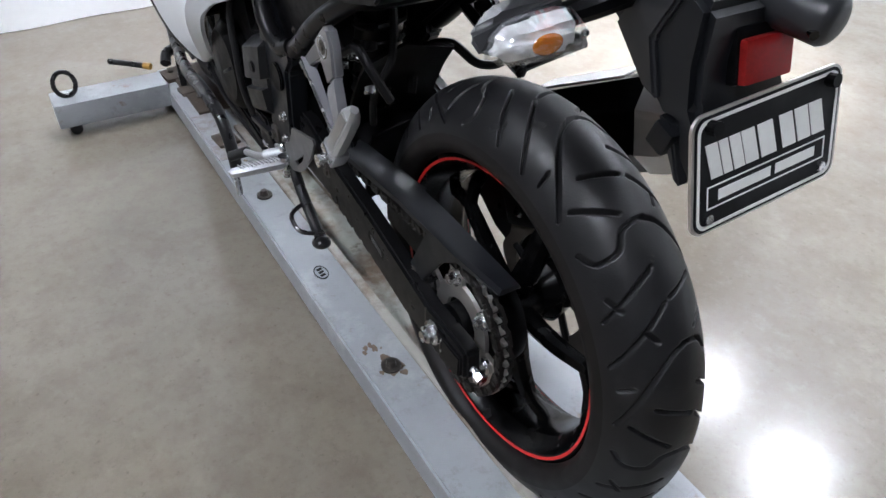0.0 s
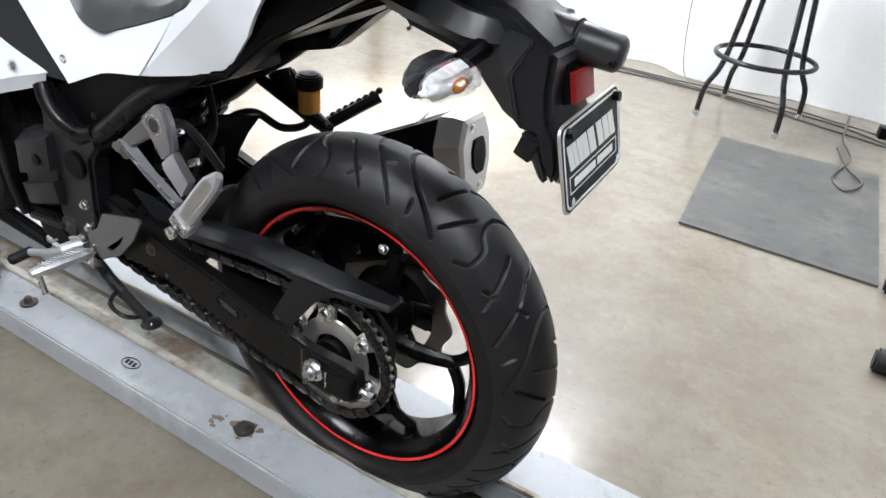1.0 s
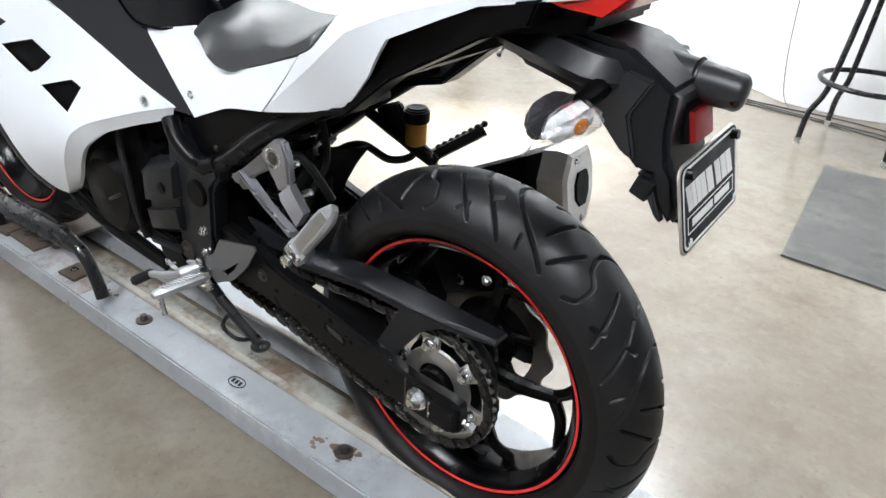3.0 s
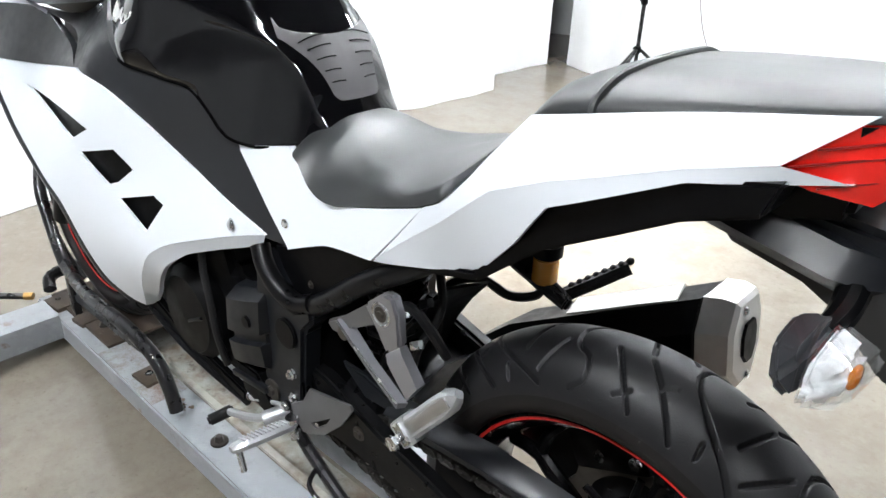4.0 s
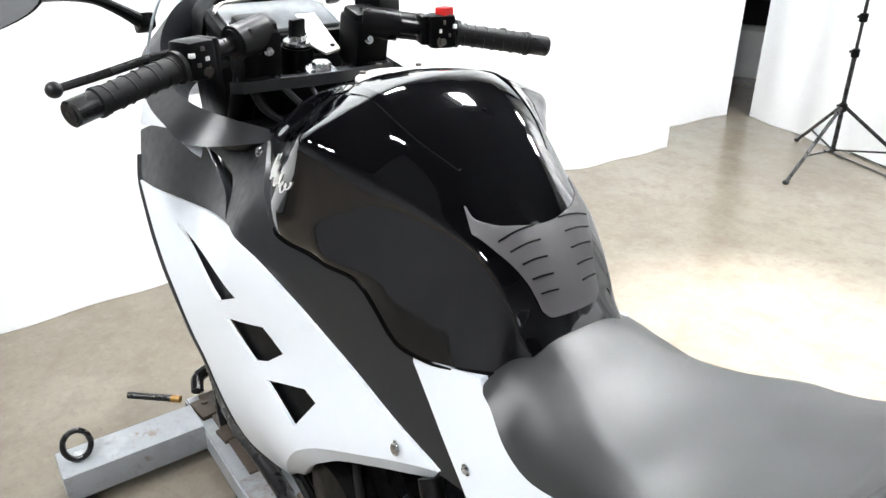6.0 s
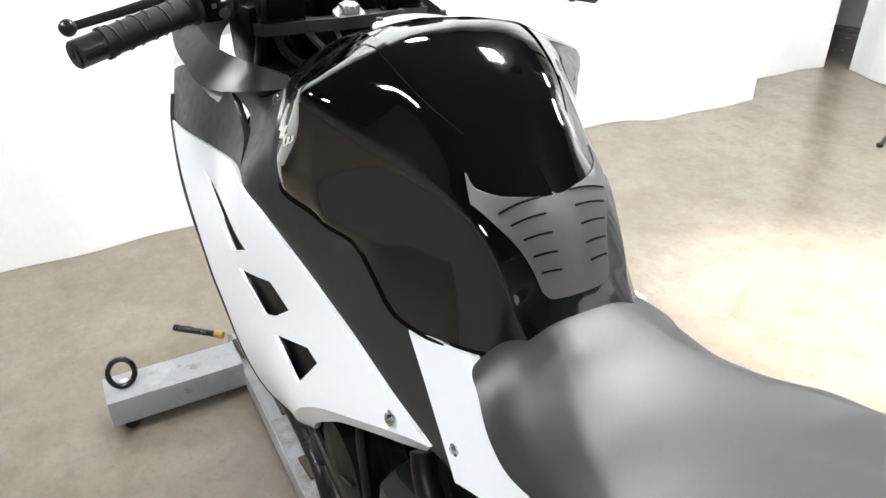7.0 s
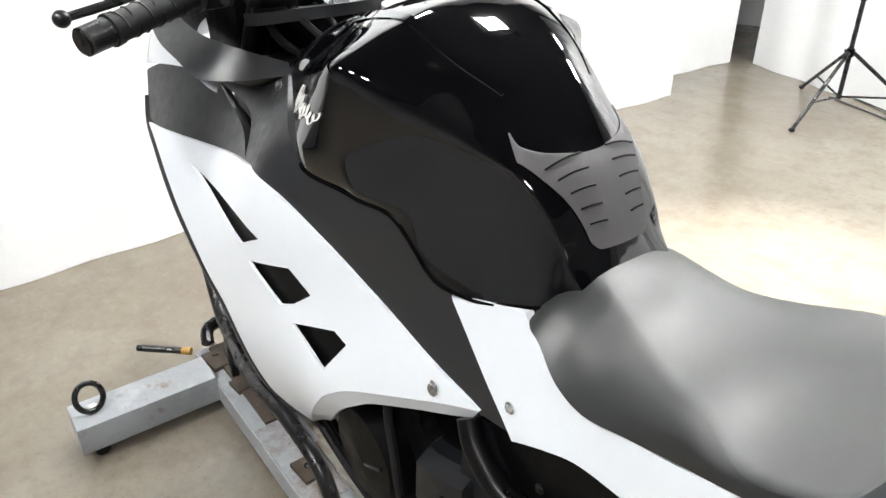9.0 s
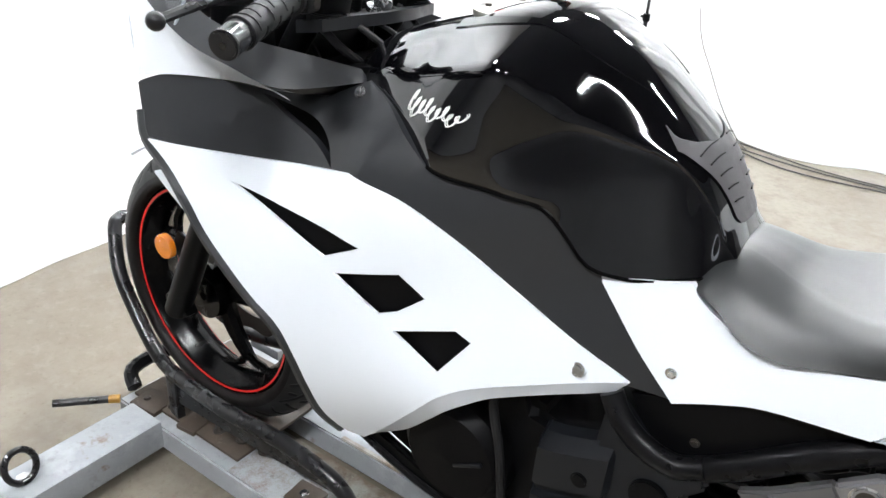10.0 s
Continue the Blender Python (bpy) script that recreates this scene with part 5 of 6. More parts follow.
for side in (1, -1):
    part("fender_rib", slab(bmesh.new(), [(-.205, .848), (-.172, .800), (-.214, .758), (-.232, .752), (-.216, .800), (-.238, .842)], side * .060, side * .050, .003), M_DARK, fender, "raised rib of the plate arm")
    part("fender_rib", slab(bmesh.new(), [(-.236, .742), (-.252, .738), (-.274, .690), (-.266, .694)], side * .044, side * .058, .002), M_DARK, fender)
part("plate_stay", box(bmesh.new(), (-.276, 0, .715), (.014, .06, .065), (0, 12, 0), .004), M_BLACKPL, fender)
for s in (1, -1):
    part("plate_bracket", box(bmesh.new(), (-.247, s * .056, .726), (.022, .016, .024), (0, -20, 0), .003), M_COVER, fender)
ref = part("rear_reflector", box(bmesh.new(), (-.272, -.010, .791), (.010, .056, .036), (0, 14, 0), .003), M_REDREF, fender, "dark red rear reflector")
part("reflector_housing", box(bmesh.new(), (-.258, -.010, .792), (.024, .062, .046), (0, 14, 0), .004), M_BLACKPL, fender)
# dealer plate: rounded black face, pale rims, plain bars for its lettering
PL = pose(-.297, -.010, .721, -3, 13, 0)


def plate_ring(w, h, r, n=6):
    pts = []
    for cx, cz, a0 in ((w / 2 - r, h / 2 - r, 0), (-w / 2 + r, h / 2 - r, 90), (-w / 2 + r, -h / 2 + r, 180), (w / 2 - r, -h / 2 + r, 270)):
        pts += [(cx + r * math.cos(radians(a0 + 90 * k / n)), cz + r * math.sin(radians(a0 + 90 * k / n))) for k in range(n + 1)]
    return pts


def on_plate(bm, depth0, depth1, rings_, holes=()):
    """A flat piece laid on the plate; first coordinate across, second up."""
    slab(bm, rings_, depth0, depth1, 0, holes)
    for v in bm.verts:
        v.co = PL @ Vector((-v.co.y, v.co.x, v.co.z))
    return bm


lp = part("dealer_plate", on_plate(bmesh.new(), 0, .003, plate_ring(.178, .102, .013)), M_BRUSH, BIKE, "black dealer plate with white bars and pale border")
part("plate_face", on_plate(bmesh.new(), .003, .0036, plate_ring(.172, .098, .011)), M_PLATE, lp)
part("plate_border", on_plate(bmesh.new(), .0036, .0042, plate_ring(.167, .093, .010), [plate_ring(.1615, .0875, .009)]), M_WHITEINK, lp)
for x, w in ((-.058, .016), (-.040, .016), (-.021, .016), (.004, .018), (.024, .015), (.039, .012), (.052, .010), (.065, .013)):
    q = [(x - w / 2 - .004, -.004), (x + w / 2 - .004, -.004), (x + w / 2 + .004, .026), (x - w / 2 + .004, .026)]
    part("bar", on_plate(bmesh.new(), .0036, .0042, q), M_WHITEINK, lp)
frame_out = [(-.072, -.030), (.072, -.030), (.072, -.010), (-.072, -.010)]
part("box_rule", on_plate(bmesh.new(), .0036, .0041, frame_out, [[(-.0708, -.0288), (.0708, -.0288), (.0708, -.0112), (-.0708, -.0112)]]), M_WHITEINK, lp)
for x, w in ((-.034, .050), (.028, .062)):
    part("bar", on_plate(bmesh.new(), .0036, .0041, [(x - w / 2, -.0245), (x + w / 2, -.0245), (x + w / 2, -.0155), (x - w / 2, -.0155)]), M_WHITEINK, lp)
for x, z in ((-.070, .040), (.070, .040), (-.070, -.038), (.070, -.038)):
    top = z > 0
    p, q = PL @ Vector((-.003, x, z)), PL @ Vector((-.012 if top else -.006, x, z))
    part("plate_bolt", rod(bmesh.new(), p, q, .006 if top else .0045, n=10), M_BLACKPL if top else M_STEEL, lp)


def signal(side):
    """Kite-shaped lamp: dark shell in front, clear lens behind, amber bulb."""
    def hull(pts, grow=0.0):
        bm = bmesh.new()
        for x, y, z in pts:
            bm.verts.new((x, side * y, z))
        bmesh.ops.convex_hull(bm, input=bm.verts)
        bmesh.ops.bevel(bm, geom=bm.edges[:], offset=.005, segments=3, affect="EDGES", clamp_overlap=True)
        return bm
    b = part("turn_signal", hull([(-.176, .211, .817), (-.164, .186, .831), (-.164, .145, .837), (-.178, .124, .834), (-.163, .150, .802), (-.170, .194, .803), (-.190, .203, .799), (-.190, .128, .799), (-.188, .126, .831), (-.187, .186, .830)]), M_DARK, BIKE, "turn signal with a clear lens", 30)
    part("lens", hull([(-.188, .124, .834), (-.188, .188, .832), (-.190, .212, .814), (-.192, .206, .797), (-.192, .126, .797), (-.224, .129, .822), (-.223, .134, .803), (-.220, .182, .825), (-.217, .196, .804)]), M_LENSCLR, b, "clear faceted lens", 70)
    part("reflector_bowl", hull([(-.189, .127, .831), (-.189, .187, .829), (-.191, .207, .814), (-.193, .203, .800), (-.193, .129, .800), (-.214, .134, .824), (-.213, .138, .804), (-.213, .182, .822), (-.210, .193, .804)]), M_BOWL, b, "silvery lamp bowl", 75)
    part("bulb", ball(bmesh.new(), (-.2135, side * .163, .814), (.004, .014, .008)), M_AMBER, b, "amber bulb")
    part("stalk", tube(bmesh.new(), [(-.182, side * .132, .818), (-.184, side * .10, .822), (-.18, side * .06, .826)], lambda f: .010 + .003 * f, 10, 4), M_BLACKPL, b)


for side in (1, -1):
    signal(side)

# ---- exhaust on the far side ----
def muffler_ring(c, w, h):
    c = Vector(c)
    return [c + Vector((0.15 * z, y, z)) for y, z in ((-.35 * w, .5 * h), (.3 * w, .5 * h), (.5 * w, .2 * h), (.46 * w, -.25 * h), (.15 * w, -.5 * h), (-.25 * w, -.5 * h), (-.5 * w, -.15 * h), (-.5 * w, .25 * h))]


ex = part("muffler", rings(bmesh.new(), [muffler_ring(c, w, h) for c, w, h in (((.42, -.16, .32), .05, .06), ((.36, -.18, .36), .09, .11), ((.30, -.197, .40), .105, .135), ((.032, -.267, .528), .110, .148))]), M_BLACKPL, BIKE, "black muffler with a silver end", 25)
part("end_sleeve", rings(bmesh.new(), [muffler_ring(c, w, h) for c, w, h in (((.028, -.268, .530), .115, .153), ((.006, -.274, .536), .112, .148), ((-.010, -.279, .538), .102, .137), ((-.015, -.281, .539), .090, .122))]), M_SLEEVE, ex, "brushed silver muffler end", 25)
part("outlet", rings(bmesh.new(), [muffler_ring(c, w, h) for c, w, h in (((-.011, -.282, .537), .046, .066), ((-.019, -.284, .539), .042, .060))]), M_ENGINE, ex, "dark exhaust outlet", 25)
for z, y in ((.590, -.268), (.484, -.286)):
    part("end_bolt", bolt(bmesh.new(), (-.015 + .15 * (z - .539), y, z), (-1, 0, .2), .005, .004, False), M_STEEL, ex)
# thin pale plate that stands for the reflection along the muffler top
part("heat_shield", box(bmesh.new(), (.150, -.226, .5575), (.17, .055, .004), (0, 25.5, 14), .0015), M_SLEEVE, ex, "pale strip for the white reflection on the muffler top")
part("exhaust_pipe", tube(bmesh.new(), [(.44, -.155, .33), (.55, -.13, .24), (.75, -.08, .21), (.95, -.03, .25), (1.02, .0, .40)], .02, 12, 5), M_DSTEEL, BIKE)

# ---- frame, engine, footrests ----
FP = [(.545, .62), (.527, .605), (.507, .585), (.487, .566), (.455, .562), (.42, .578), (.415, .555), (.438, .53), (.446, .44), (.452, .385), (.47, .36), (.52, .36), (.548, .40), (.556, .50)]
fr = part("frame_plate", slab(bmesh.new(), FP, .142, .105, .006), M_COVER, BIKE, "satin black frame plate")
part("far_frame_plate", mirrored(slab(bmesh.new(), FP, .135, .105, .006)), M_FRAME, BIKE)
part("pivot_cap", rod(bmesh.new(), (.475, .140, .513), (.475, .148, .513), .024, n=24, bevel=.002), M_BLACKPL, fr)
part("pivot_bolt", rod(rod(bmesh.new(), (.525, .139, .385), (.525, .146, .385), .018, n=20), (.525, .14, .385), (.525, .152, .385), .009, n=6), M_DSTEEL, fr)
part("frame_bead", tube(bmesh.new(), [(.546, .130, .624), (.528, .136, .600), (.498, .137, .577), (.458, .135, .566), (.425, .131, .578)], .0145, 12, 5), M_FRAME, fr)
for side in (1, -1):
    part("subframe_tube", tube(bmesh.new(), [(.46, side * .128, .553), (.40, side * .126, .590), (.33, side * .122, .645), (.26, side * .112, .69), (.17, side * .09, .75)], .0155, 12, 4), M_FRAME, BIKE)
    part("frame_rail", tube(bmesh.new(), [(.57, side * .095, .64), (.62, side * .10, .67), (.75, side * .115, .74), (.90, side * .10, .82), (1.0, side * .07, .87)], .019, 12, 4), M_FRAME, BIKE)
    part("down_tube", tube(bmesh.new(), [(.985, side * .06, .86), (.96, side * .13, .62), (.93, side * .15, .42)], .016, 12, 4), M_FRAME, BIKE)
    part("side_cover", slab(bmesh.new(), [(.53, .628), (.47, .648), (.39, .682), (.30, .705), (.285, .68), (.36, .622), (.43, .57), (.485, .566), (.51, .592)], side * .118, side * .10, .004), M_BLACKPL, BIKE, "black plastic cover below the side panel")
part("cover_bolt", bolt(bmesh.new(), (.445, .118, .595), (0, 1, 0), .004, .003, False), M_DSTEEL, BIKE)
eng = part("engine", slab(bmesh.new(), [(.40, .38), (.50, .352), (.66, .330), (.80, .340), (.89, .372), (.92, .44), (.86, .50), (.88, .66), (.80, .70), (.68, .68), (.64, .54), (.52, .52), (.44, .46)], .125, -.135, .012), M_ENGINE, BIKE, "black engine block")
cov = part("generator_cover", lathe(bmesh.new(), [(.001, .10), (.088, .10), (.086, .145), (.070, .160), (.001, .166)], (.745, 0, .43), 36), M_ENGINE, eng, "round black engine cover")
part("cover_rib", box(bmesh.new(), (.712, .162, .436), (.05, .008, .006), (0, 28, 0), .002), M_COVER, eng)
rows = [(.548, .120), (.545, .138), (.530, .158), (.500, .160), (.474, .161), (.472, .150), (.456, .150), (.454, .161), (.415, .156), (.402, .140), (.398, .115)]
bm = rings(bmesh.new(), [[(x, y - d, z - .33 * (x - .575)) for x, d in ((.518, .03), (.526, .003), (.56, 0), (.595, 0), (.618, .004), (.626, .03))] for z, y in rows], False)
bmesh.ops.solidify(bm, geom=bm.faces[:], thickness=0.003)
spc = part("sprocket_cover", bm, M_COVER, eng, "angular slate black sprocket cover", 18)
part("cover_boss", rod(bmesh.new(), (.556, .156, .502), (.556, .1622, .502), .011, n=18, bevel=.002), M_BLACKPL, spc)
part("cover_strip", box(bmesh.new(), (.572, .152, .382), (.095, .012, .010), (0, 6, 0), .003), M_COVER, eng)
part("lower_guard", slab(bmesh.new(), [(.62, .40), (.56, .40), (.50, .34), (.52, .325), (.60, .345)], .150, .12, .004), M_BLACKPL, eng)
part("cylinder_fins", slab(bmesh.new(), [(.70, .50), (.90, .52), (.92, .66), (.70, .66)], .11, -.11, .008), M_ENGINE, eng)
part("radiator", box(bmesh.new(), (.945, 0, .60), (.04, .34, .26), (0, 12, 0), .006), M_ENGINE, BIKE, "black radiator behind the front wheel")
bm = bmesh.new()
for k in range(12):
    box(bm, (.9235 + .0045 * (k - 6) * .95, 0, .60 + .02 * (k - 6)), (.004, .31, .006), (0, 12, 0))
part("radiator_fin", bm, M_DSTEEL, BIKE)
part("fan_shroud", lathe(bmesh.new(), [(.06, .0), (.10, .0), (.10, .03), (.06, .03)], (.88, .07, .60), 24), M_BLACKPL, BIKE)
# added black panels that stop bright things showing through the vents
for side in (1, -1):
    part("inner_cowl", slab(bmesh.new(), [(1.255, .784), (1.20, .757), (1.155, .722), (1.05, .635), (.975, .58), (.94, .50), (.92, .45), (.86, .46), (.80, .57), (.70, .62), (.66, .68), (.80, .77), (1.0, .790), (1.245, .797)], side * .163, side * .157, .002), M_BLACKPL, BIKE, "black panel added to block the view through the vents")
bm = tube(bmesh.new(), [(.70, .135, .60), (.690, .148, .54), (.673, .152, .48), (.664, .152, .42), (.664, .140, .36)], .0065, 10, 6)
part("hose", bm, M_RUBBER, BIKE)
part("lower_cowl", slab(bmesh.new(), [(.955, .392), (.89, .398), (.80, .368), (.70, .354), (.60, .340), (.60, .320), (.70, .330), (.80, .342), (.89, .370)], .150, .135, .004), M_BLACKPL, BIKE, "black lower cowl edge")
part("cowl_bead", tube(bmesh.new(), [(.935, .150, .388), (.89, .152, .370), (.80, .152, .343), (.71, .151, .331), (.60, .146, .318)], .0065, 8, 5), M_FRAME, BIKE)
part("far_lower_cowl", slab(bmesh.new(), [(.955, .392), (.89, .398), (.80, .368), (.70, .354), (.60, .340), (.60, .320), (.70, .330), (.80, .342), (.89, .370)], -.150, -.135, .004), M_BLACKPL, BIKE)
part("shock", rod(rod(bmesh.new(), (.42, 0, .42), (.38, 0, .66), .024), (.41, 0, .48), (.385, 0, .62), .038, n=18), M_BLACKPL, BIKE)
bm = tube(bmesh.new(), [(.41 - .12 * f * .25 + .038 * math.cos(a), .038 * math.sin(a), .46 + .17 * f) for f, a in ((k / 60, k * .63) for k in range(61))], .006, 6, 0)
part("shock_spring", bm, M_BLKMETAL, BIKE)
part("battery_box", box(bmesh.new(), (.33, 0, .715), (.16, .16, .12), (0, 18, 0), .012), M_BLACKPL, BIKE)
part("wheel_liner", rings(bmesh.new(), [[(r * math.cos(a), y, .329 + r * math.sin(a)) for r, y in ((.39, .075), (.41, 0), (.39, -.075), (.385, -.075), (.405, 0), (.385, .075))] for a in (radians(14 + 7 * k) for k in range(5))]), M_BLACKPL, BIKE)
# passenger peg hanger
ph = part("peg_hanger", slab(bmesh.new(), [(.389, .571), (.359, .589), (.306, .633), (.290, .610), (.333, .584), (.350, .564), (.376, .560)], .138, .124, .003), M_GREYAL, BIKE, "cast aluminium passenger peg hanger")
part("hanger_arm", slab(bmesh.new(), [(.307, .634), (.272, .664), (.256, .664), (.246, .640), (.243, .599), (.268, .579), (.286, .606)], .142, .126, .004), M_HANGER, ph)
part("hanger_foot", rings(bmesh.new(), [[(.243, .1415, .600), (.268, .1415, .579), (.268, .129, .579), (.243, .129, .600)], [(.236, .146, .598), (.259, .147, .572), (.259, .134, .572), (.236, .133, .598)], [(.195, .160, .576), (.212, .160, .550), (.212, .146, .550), (.195, .146, .576)]]), M_HANGER, ph)
part("hanger_strut", rings(bmesh.new(), [[(.352, .142, .574), (.359, .143, .590), (.348, .128, .588), (.342, .128, .574)], [(.300, .147, .547), (.302, .148, .558), (.292, .136, .557), (.292, .136, .547)], [(.234, .156, .523), (.229, .157, .535), (.222, .147, .534), (.227, .147, .524)]]), M_SATIN, ph)
# bright thin tube in place of the highlight along the strut's edge
part("strut_edge", tube(bmesh.new(), [(.358, .143, .586), (.302, .148, .558), (.231, .157, .533)], .0022, 6, 3), M_STEEL, ph)
part("hanger_hole", lathe(bmesh.new(), [(.0095, .1400), (.0145, .1430), (.0165, .1422), (.0165, .1400)], (.276, 0, .633), 24), M_STEEL, ph)
part("hanger_bolt", rod(rod(bmesh.new(), (.276, .139, .633), (.276, .1426, .633), .0102, n=20), (.276, .142, .633), (.276, .145, .633), .0055, n=6), M_DSTEEL, ph, "dark sunk bolt")
part("hanger_bolt", rod(bmesh.new(), (.352, .136, .569), (.352, .1405, .569), .010, n=14), M_DSTEEL, ph)
pbm = bmesh.new()
rings(pbm, [[(.163 - .629 * q + .777 * u, .169 + v, .565 + .777 * q + .629 * u) for u, v in ((-w, -d + .004), (-w + .004, -d), (w - .004, -d), (w, -d + .004), (w, d - .004), (w - .004, d), (-w + .004, d), (-w, d - .004))] for q, w, d in ((-.062, .0140, .009), (-.035, .0145, .010), (.020, .0145, .010), (.042, .0135, .0098), (.056, .0095, .0080), (.064, .0055, .0055))])
pp = part("passenger_peg", box(pbm, (.200, .166, .519), (.036, .024, .034), (0, -39, 0), .005), M_CAST, ph, "folded aluminium passenger peg", 40)
part("peg_pad", box(bmesh.new(), (.161, .1786, .568), (.014, .003, .092), (0, -39, 0), .0014), M_ALU, pp, "worn dull peg pad")
part("peg_shim", box(bmesh.new(), (.200, .1785, .519), (.030, .006, .014), (0, -39, 0), .002), M_STEEL, pp)
part("peg_pin", rod(rod(bmesh.new(), (.205, .148, .508), (.205, .19, .508), .006), (.205, .186, .508), (.205, .192, .508), .010, n=6), M_STEEL, ph)
# rider footrest, gear lever, heel guard, side stand
fb = part("footrest_bracket", slab(bmesh.new(), [(.478, .455), (.462, .462), (.446, .43), (.448, .38), (.440, .35), (.462, .338), (.482, .36), (.486, .41)], .140, .126, .004), M_ENGINE, BIKE, "black footrest bracket")
slit = [(.424, .382), (.374, .421), (.386, .402), (.412, .379)]
part("heel_guard", slab(bmesh.new(), [(.421, .446), (.331, .467), (.327, .461), (.352, .420), (.391, .380), (.404, .371), (.444, .354), (.465, .372), (.470, .392), (.440, .413)], .149, .145, .0, [slit]), M_GREYAL, fb, "brushed grey metal heel guard")
for x, z in ((.470, .443), (.468, .402), (.455, .372)):
    part("bracket_bolt", rod(rod(bmesh.new(), (x, .138, z), (x, .146, z), .0085, n=16), (x, .145, z), (x, .151, z), .0055, n=6), M_STEEL, fb)
peg = part("footrest", rings(bmesh.new(), [[(x0 + w * math.cos(a), y, z0 + .85 * w * math.sin(a)) for a in (radians(22.5 + 45 * k) for k in range(8))] for x0, y, z0, w in ((.462, .150, .362, .008), (.464, .160, .361, .0120), (.480, .222, .355, .0112), (.485, .240, .353, .0100), (.487, .246, .352, .0060))]), M_CAST, fb, "ribbed aluminium footrest")
bm = bmesh.new()
for k in range(11):
    f = k / 10
    box(bm, (.466 + .016 * f, .168 + .060 * f, .3702 - .0064 * f), (.0165 - .002 * f, .0028, .0036), (0, 0, 14), .0008, 1)
part("footrest_rib", bm, M_CAST, fb)
part("footrest_feeler", rod(bmesh.new(), (.482, .236, .350), (.469, .238, .318), .0050), M_STEEL, fb)
part("footrest_pin", rod(rod(bmesh.new(), (.458, .155, .335), (.460, .155, .372), .006), (.460, .155, .368), (.460, .155, .376), .011, n=12), M_STEEL, fb)
gl = part("gear_lever", tube(bmesh.new(), [(.506, .170, .357), (.530, .178, .346), (.565, .181, .333), (.600, .184, .322)], .0065, 10, 4), M_CAST, BIKE, "aluminium gear lever")
part("lever_rubber", rod(bmesh.new(), (.597, .175, .323), (.608, .216, .315), .0095, bevel=.003), M_RUBBER, gl, "black rubber toe piece")
part("linkage", rod(rod(bmesh.new(), (.49, .147, .375), (.590, .143, .335), .004), (.560, .144, .347), (.590, .143, .335), .0065), M_CAST, gl)
part("gear_pivot", rod(bmesh.new(), (.490, .140, .364), (.508, .176, .356), .0115, n=16, bevel=.002), M_CAST, gl)
for p in ((.594, .143, .333), (.488, .147, .376)):
    part("rod_end", ball(bmesh.new(), p, (.009, .008, .009)), M_STEEL, gl)
ks = part("side_stand", tube(bmesh.new(), [(.50, .13, .33), (.44, .138, .305), (.37, .146, .283), (.335, .150, .275)], .010, 10, 4), M_BLKMETAL, BIKE, "folded black side stand")
part("stand_foot", ball(bmesh.new(), (.330, .152, .273), (.022, .016, .011), (0, 20, 0)), M_BLKMETAL, ks)
part("stand_tang", tube(bmesh.new(), [(.42, .14, .298), (.40, .175, .296), (.36, .178, .288), (.35, .155, .280)], .004, 8, 4), M_BLKMETAL, ks)
part("stand_pivot", rod(bmesh.new(), (.50, .12, .335), (.50, .15, .335), .013, n=6), M_STEEL, ks)
# far-side footrest, reservoir, hoses
rb = part("far_peg_hanger", slab(bmesh.new(), [(.32, .64), (.27, .66), (.22, .60), (.18, .58), (.19, .56), (.24, .575), (.30, .60)], -.125, -.14, .004), M_FRAME, BIKE)
part("far_peg", tube(bmesh.new(), [(.20, -.145, .578), (.165, -.170, .605), (.135, -.196, .628)], .011, 8, 3), M_RUBBER, rb, "black ribbed far peg")
bm = bmesh.new()
for k in range(8):
    f = k / 7
    ball(bm, (.195 - .06 * f, -.150 - .045 * f, .592 + .046 * f), (.006, .006, .006), u=8, v=6)
part("far_peg_rib", bm, M_RUBBER, rb)
part("far_brace", tube(bmesh.new(), [(.33, -.12, .63), (.26, -.125, .60), (.19, -.13, .575)], .010, 8, 3), M_FRAME, rb)
rv = part("brake_reservoir", rod(bmesh.new(), (.231, -.132, .592), (.231, -.132, .633), .0190, n=20, bevel=.003), M_FLUID, BIKE, "amber brake fluid reservoir with a black cap")
part("reservoir_cap", rod(rod(bmesh.new(), (.231, -.132, .633), (.231, -.132, .656), .0230, n=24, bevel=.003), (.231, -.132, .655), (.231, -.132, .659), .016, n=20), M_BLACKPL, rv)
part("brake_hose", tube(bmesh.new(), [(.231, -.132, .595), (.236, -.125, .57), (.27, -.105, .562), (.31, -.08, .585), (.35, -.05, .56), (.34, -.03, .50)], .007, 8, 6), M_RUBBER, BIKE)
part("brake_hose", tube(bmesh.new(), [(.30, .02, .66), (.27, .04, .60), (.29, .06, .54), (.31, .055, .48)], .006, 8, 6), M_RUBBER, BIKE)
part("wire_loom", tube(bmesh.new(), [(.36, .09, .62), (.32, .095, .60), (.28, .09, .62), (.25, .085, .60), (.24, .06, .55)], .007, 8, 6), M_RUBBER, BIKE)
for p in ((.29, .09, .605), (.265, .075, .625), (.33, .09, .575), (.285, .07, .55)):
    part("clip", box(bmesh.new(), p, (.016, .012, .012), (20, 30, 10), .002), M_STEEL if p[0] > .28 else M_BLACKPL, BIKE)

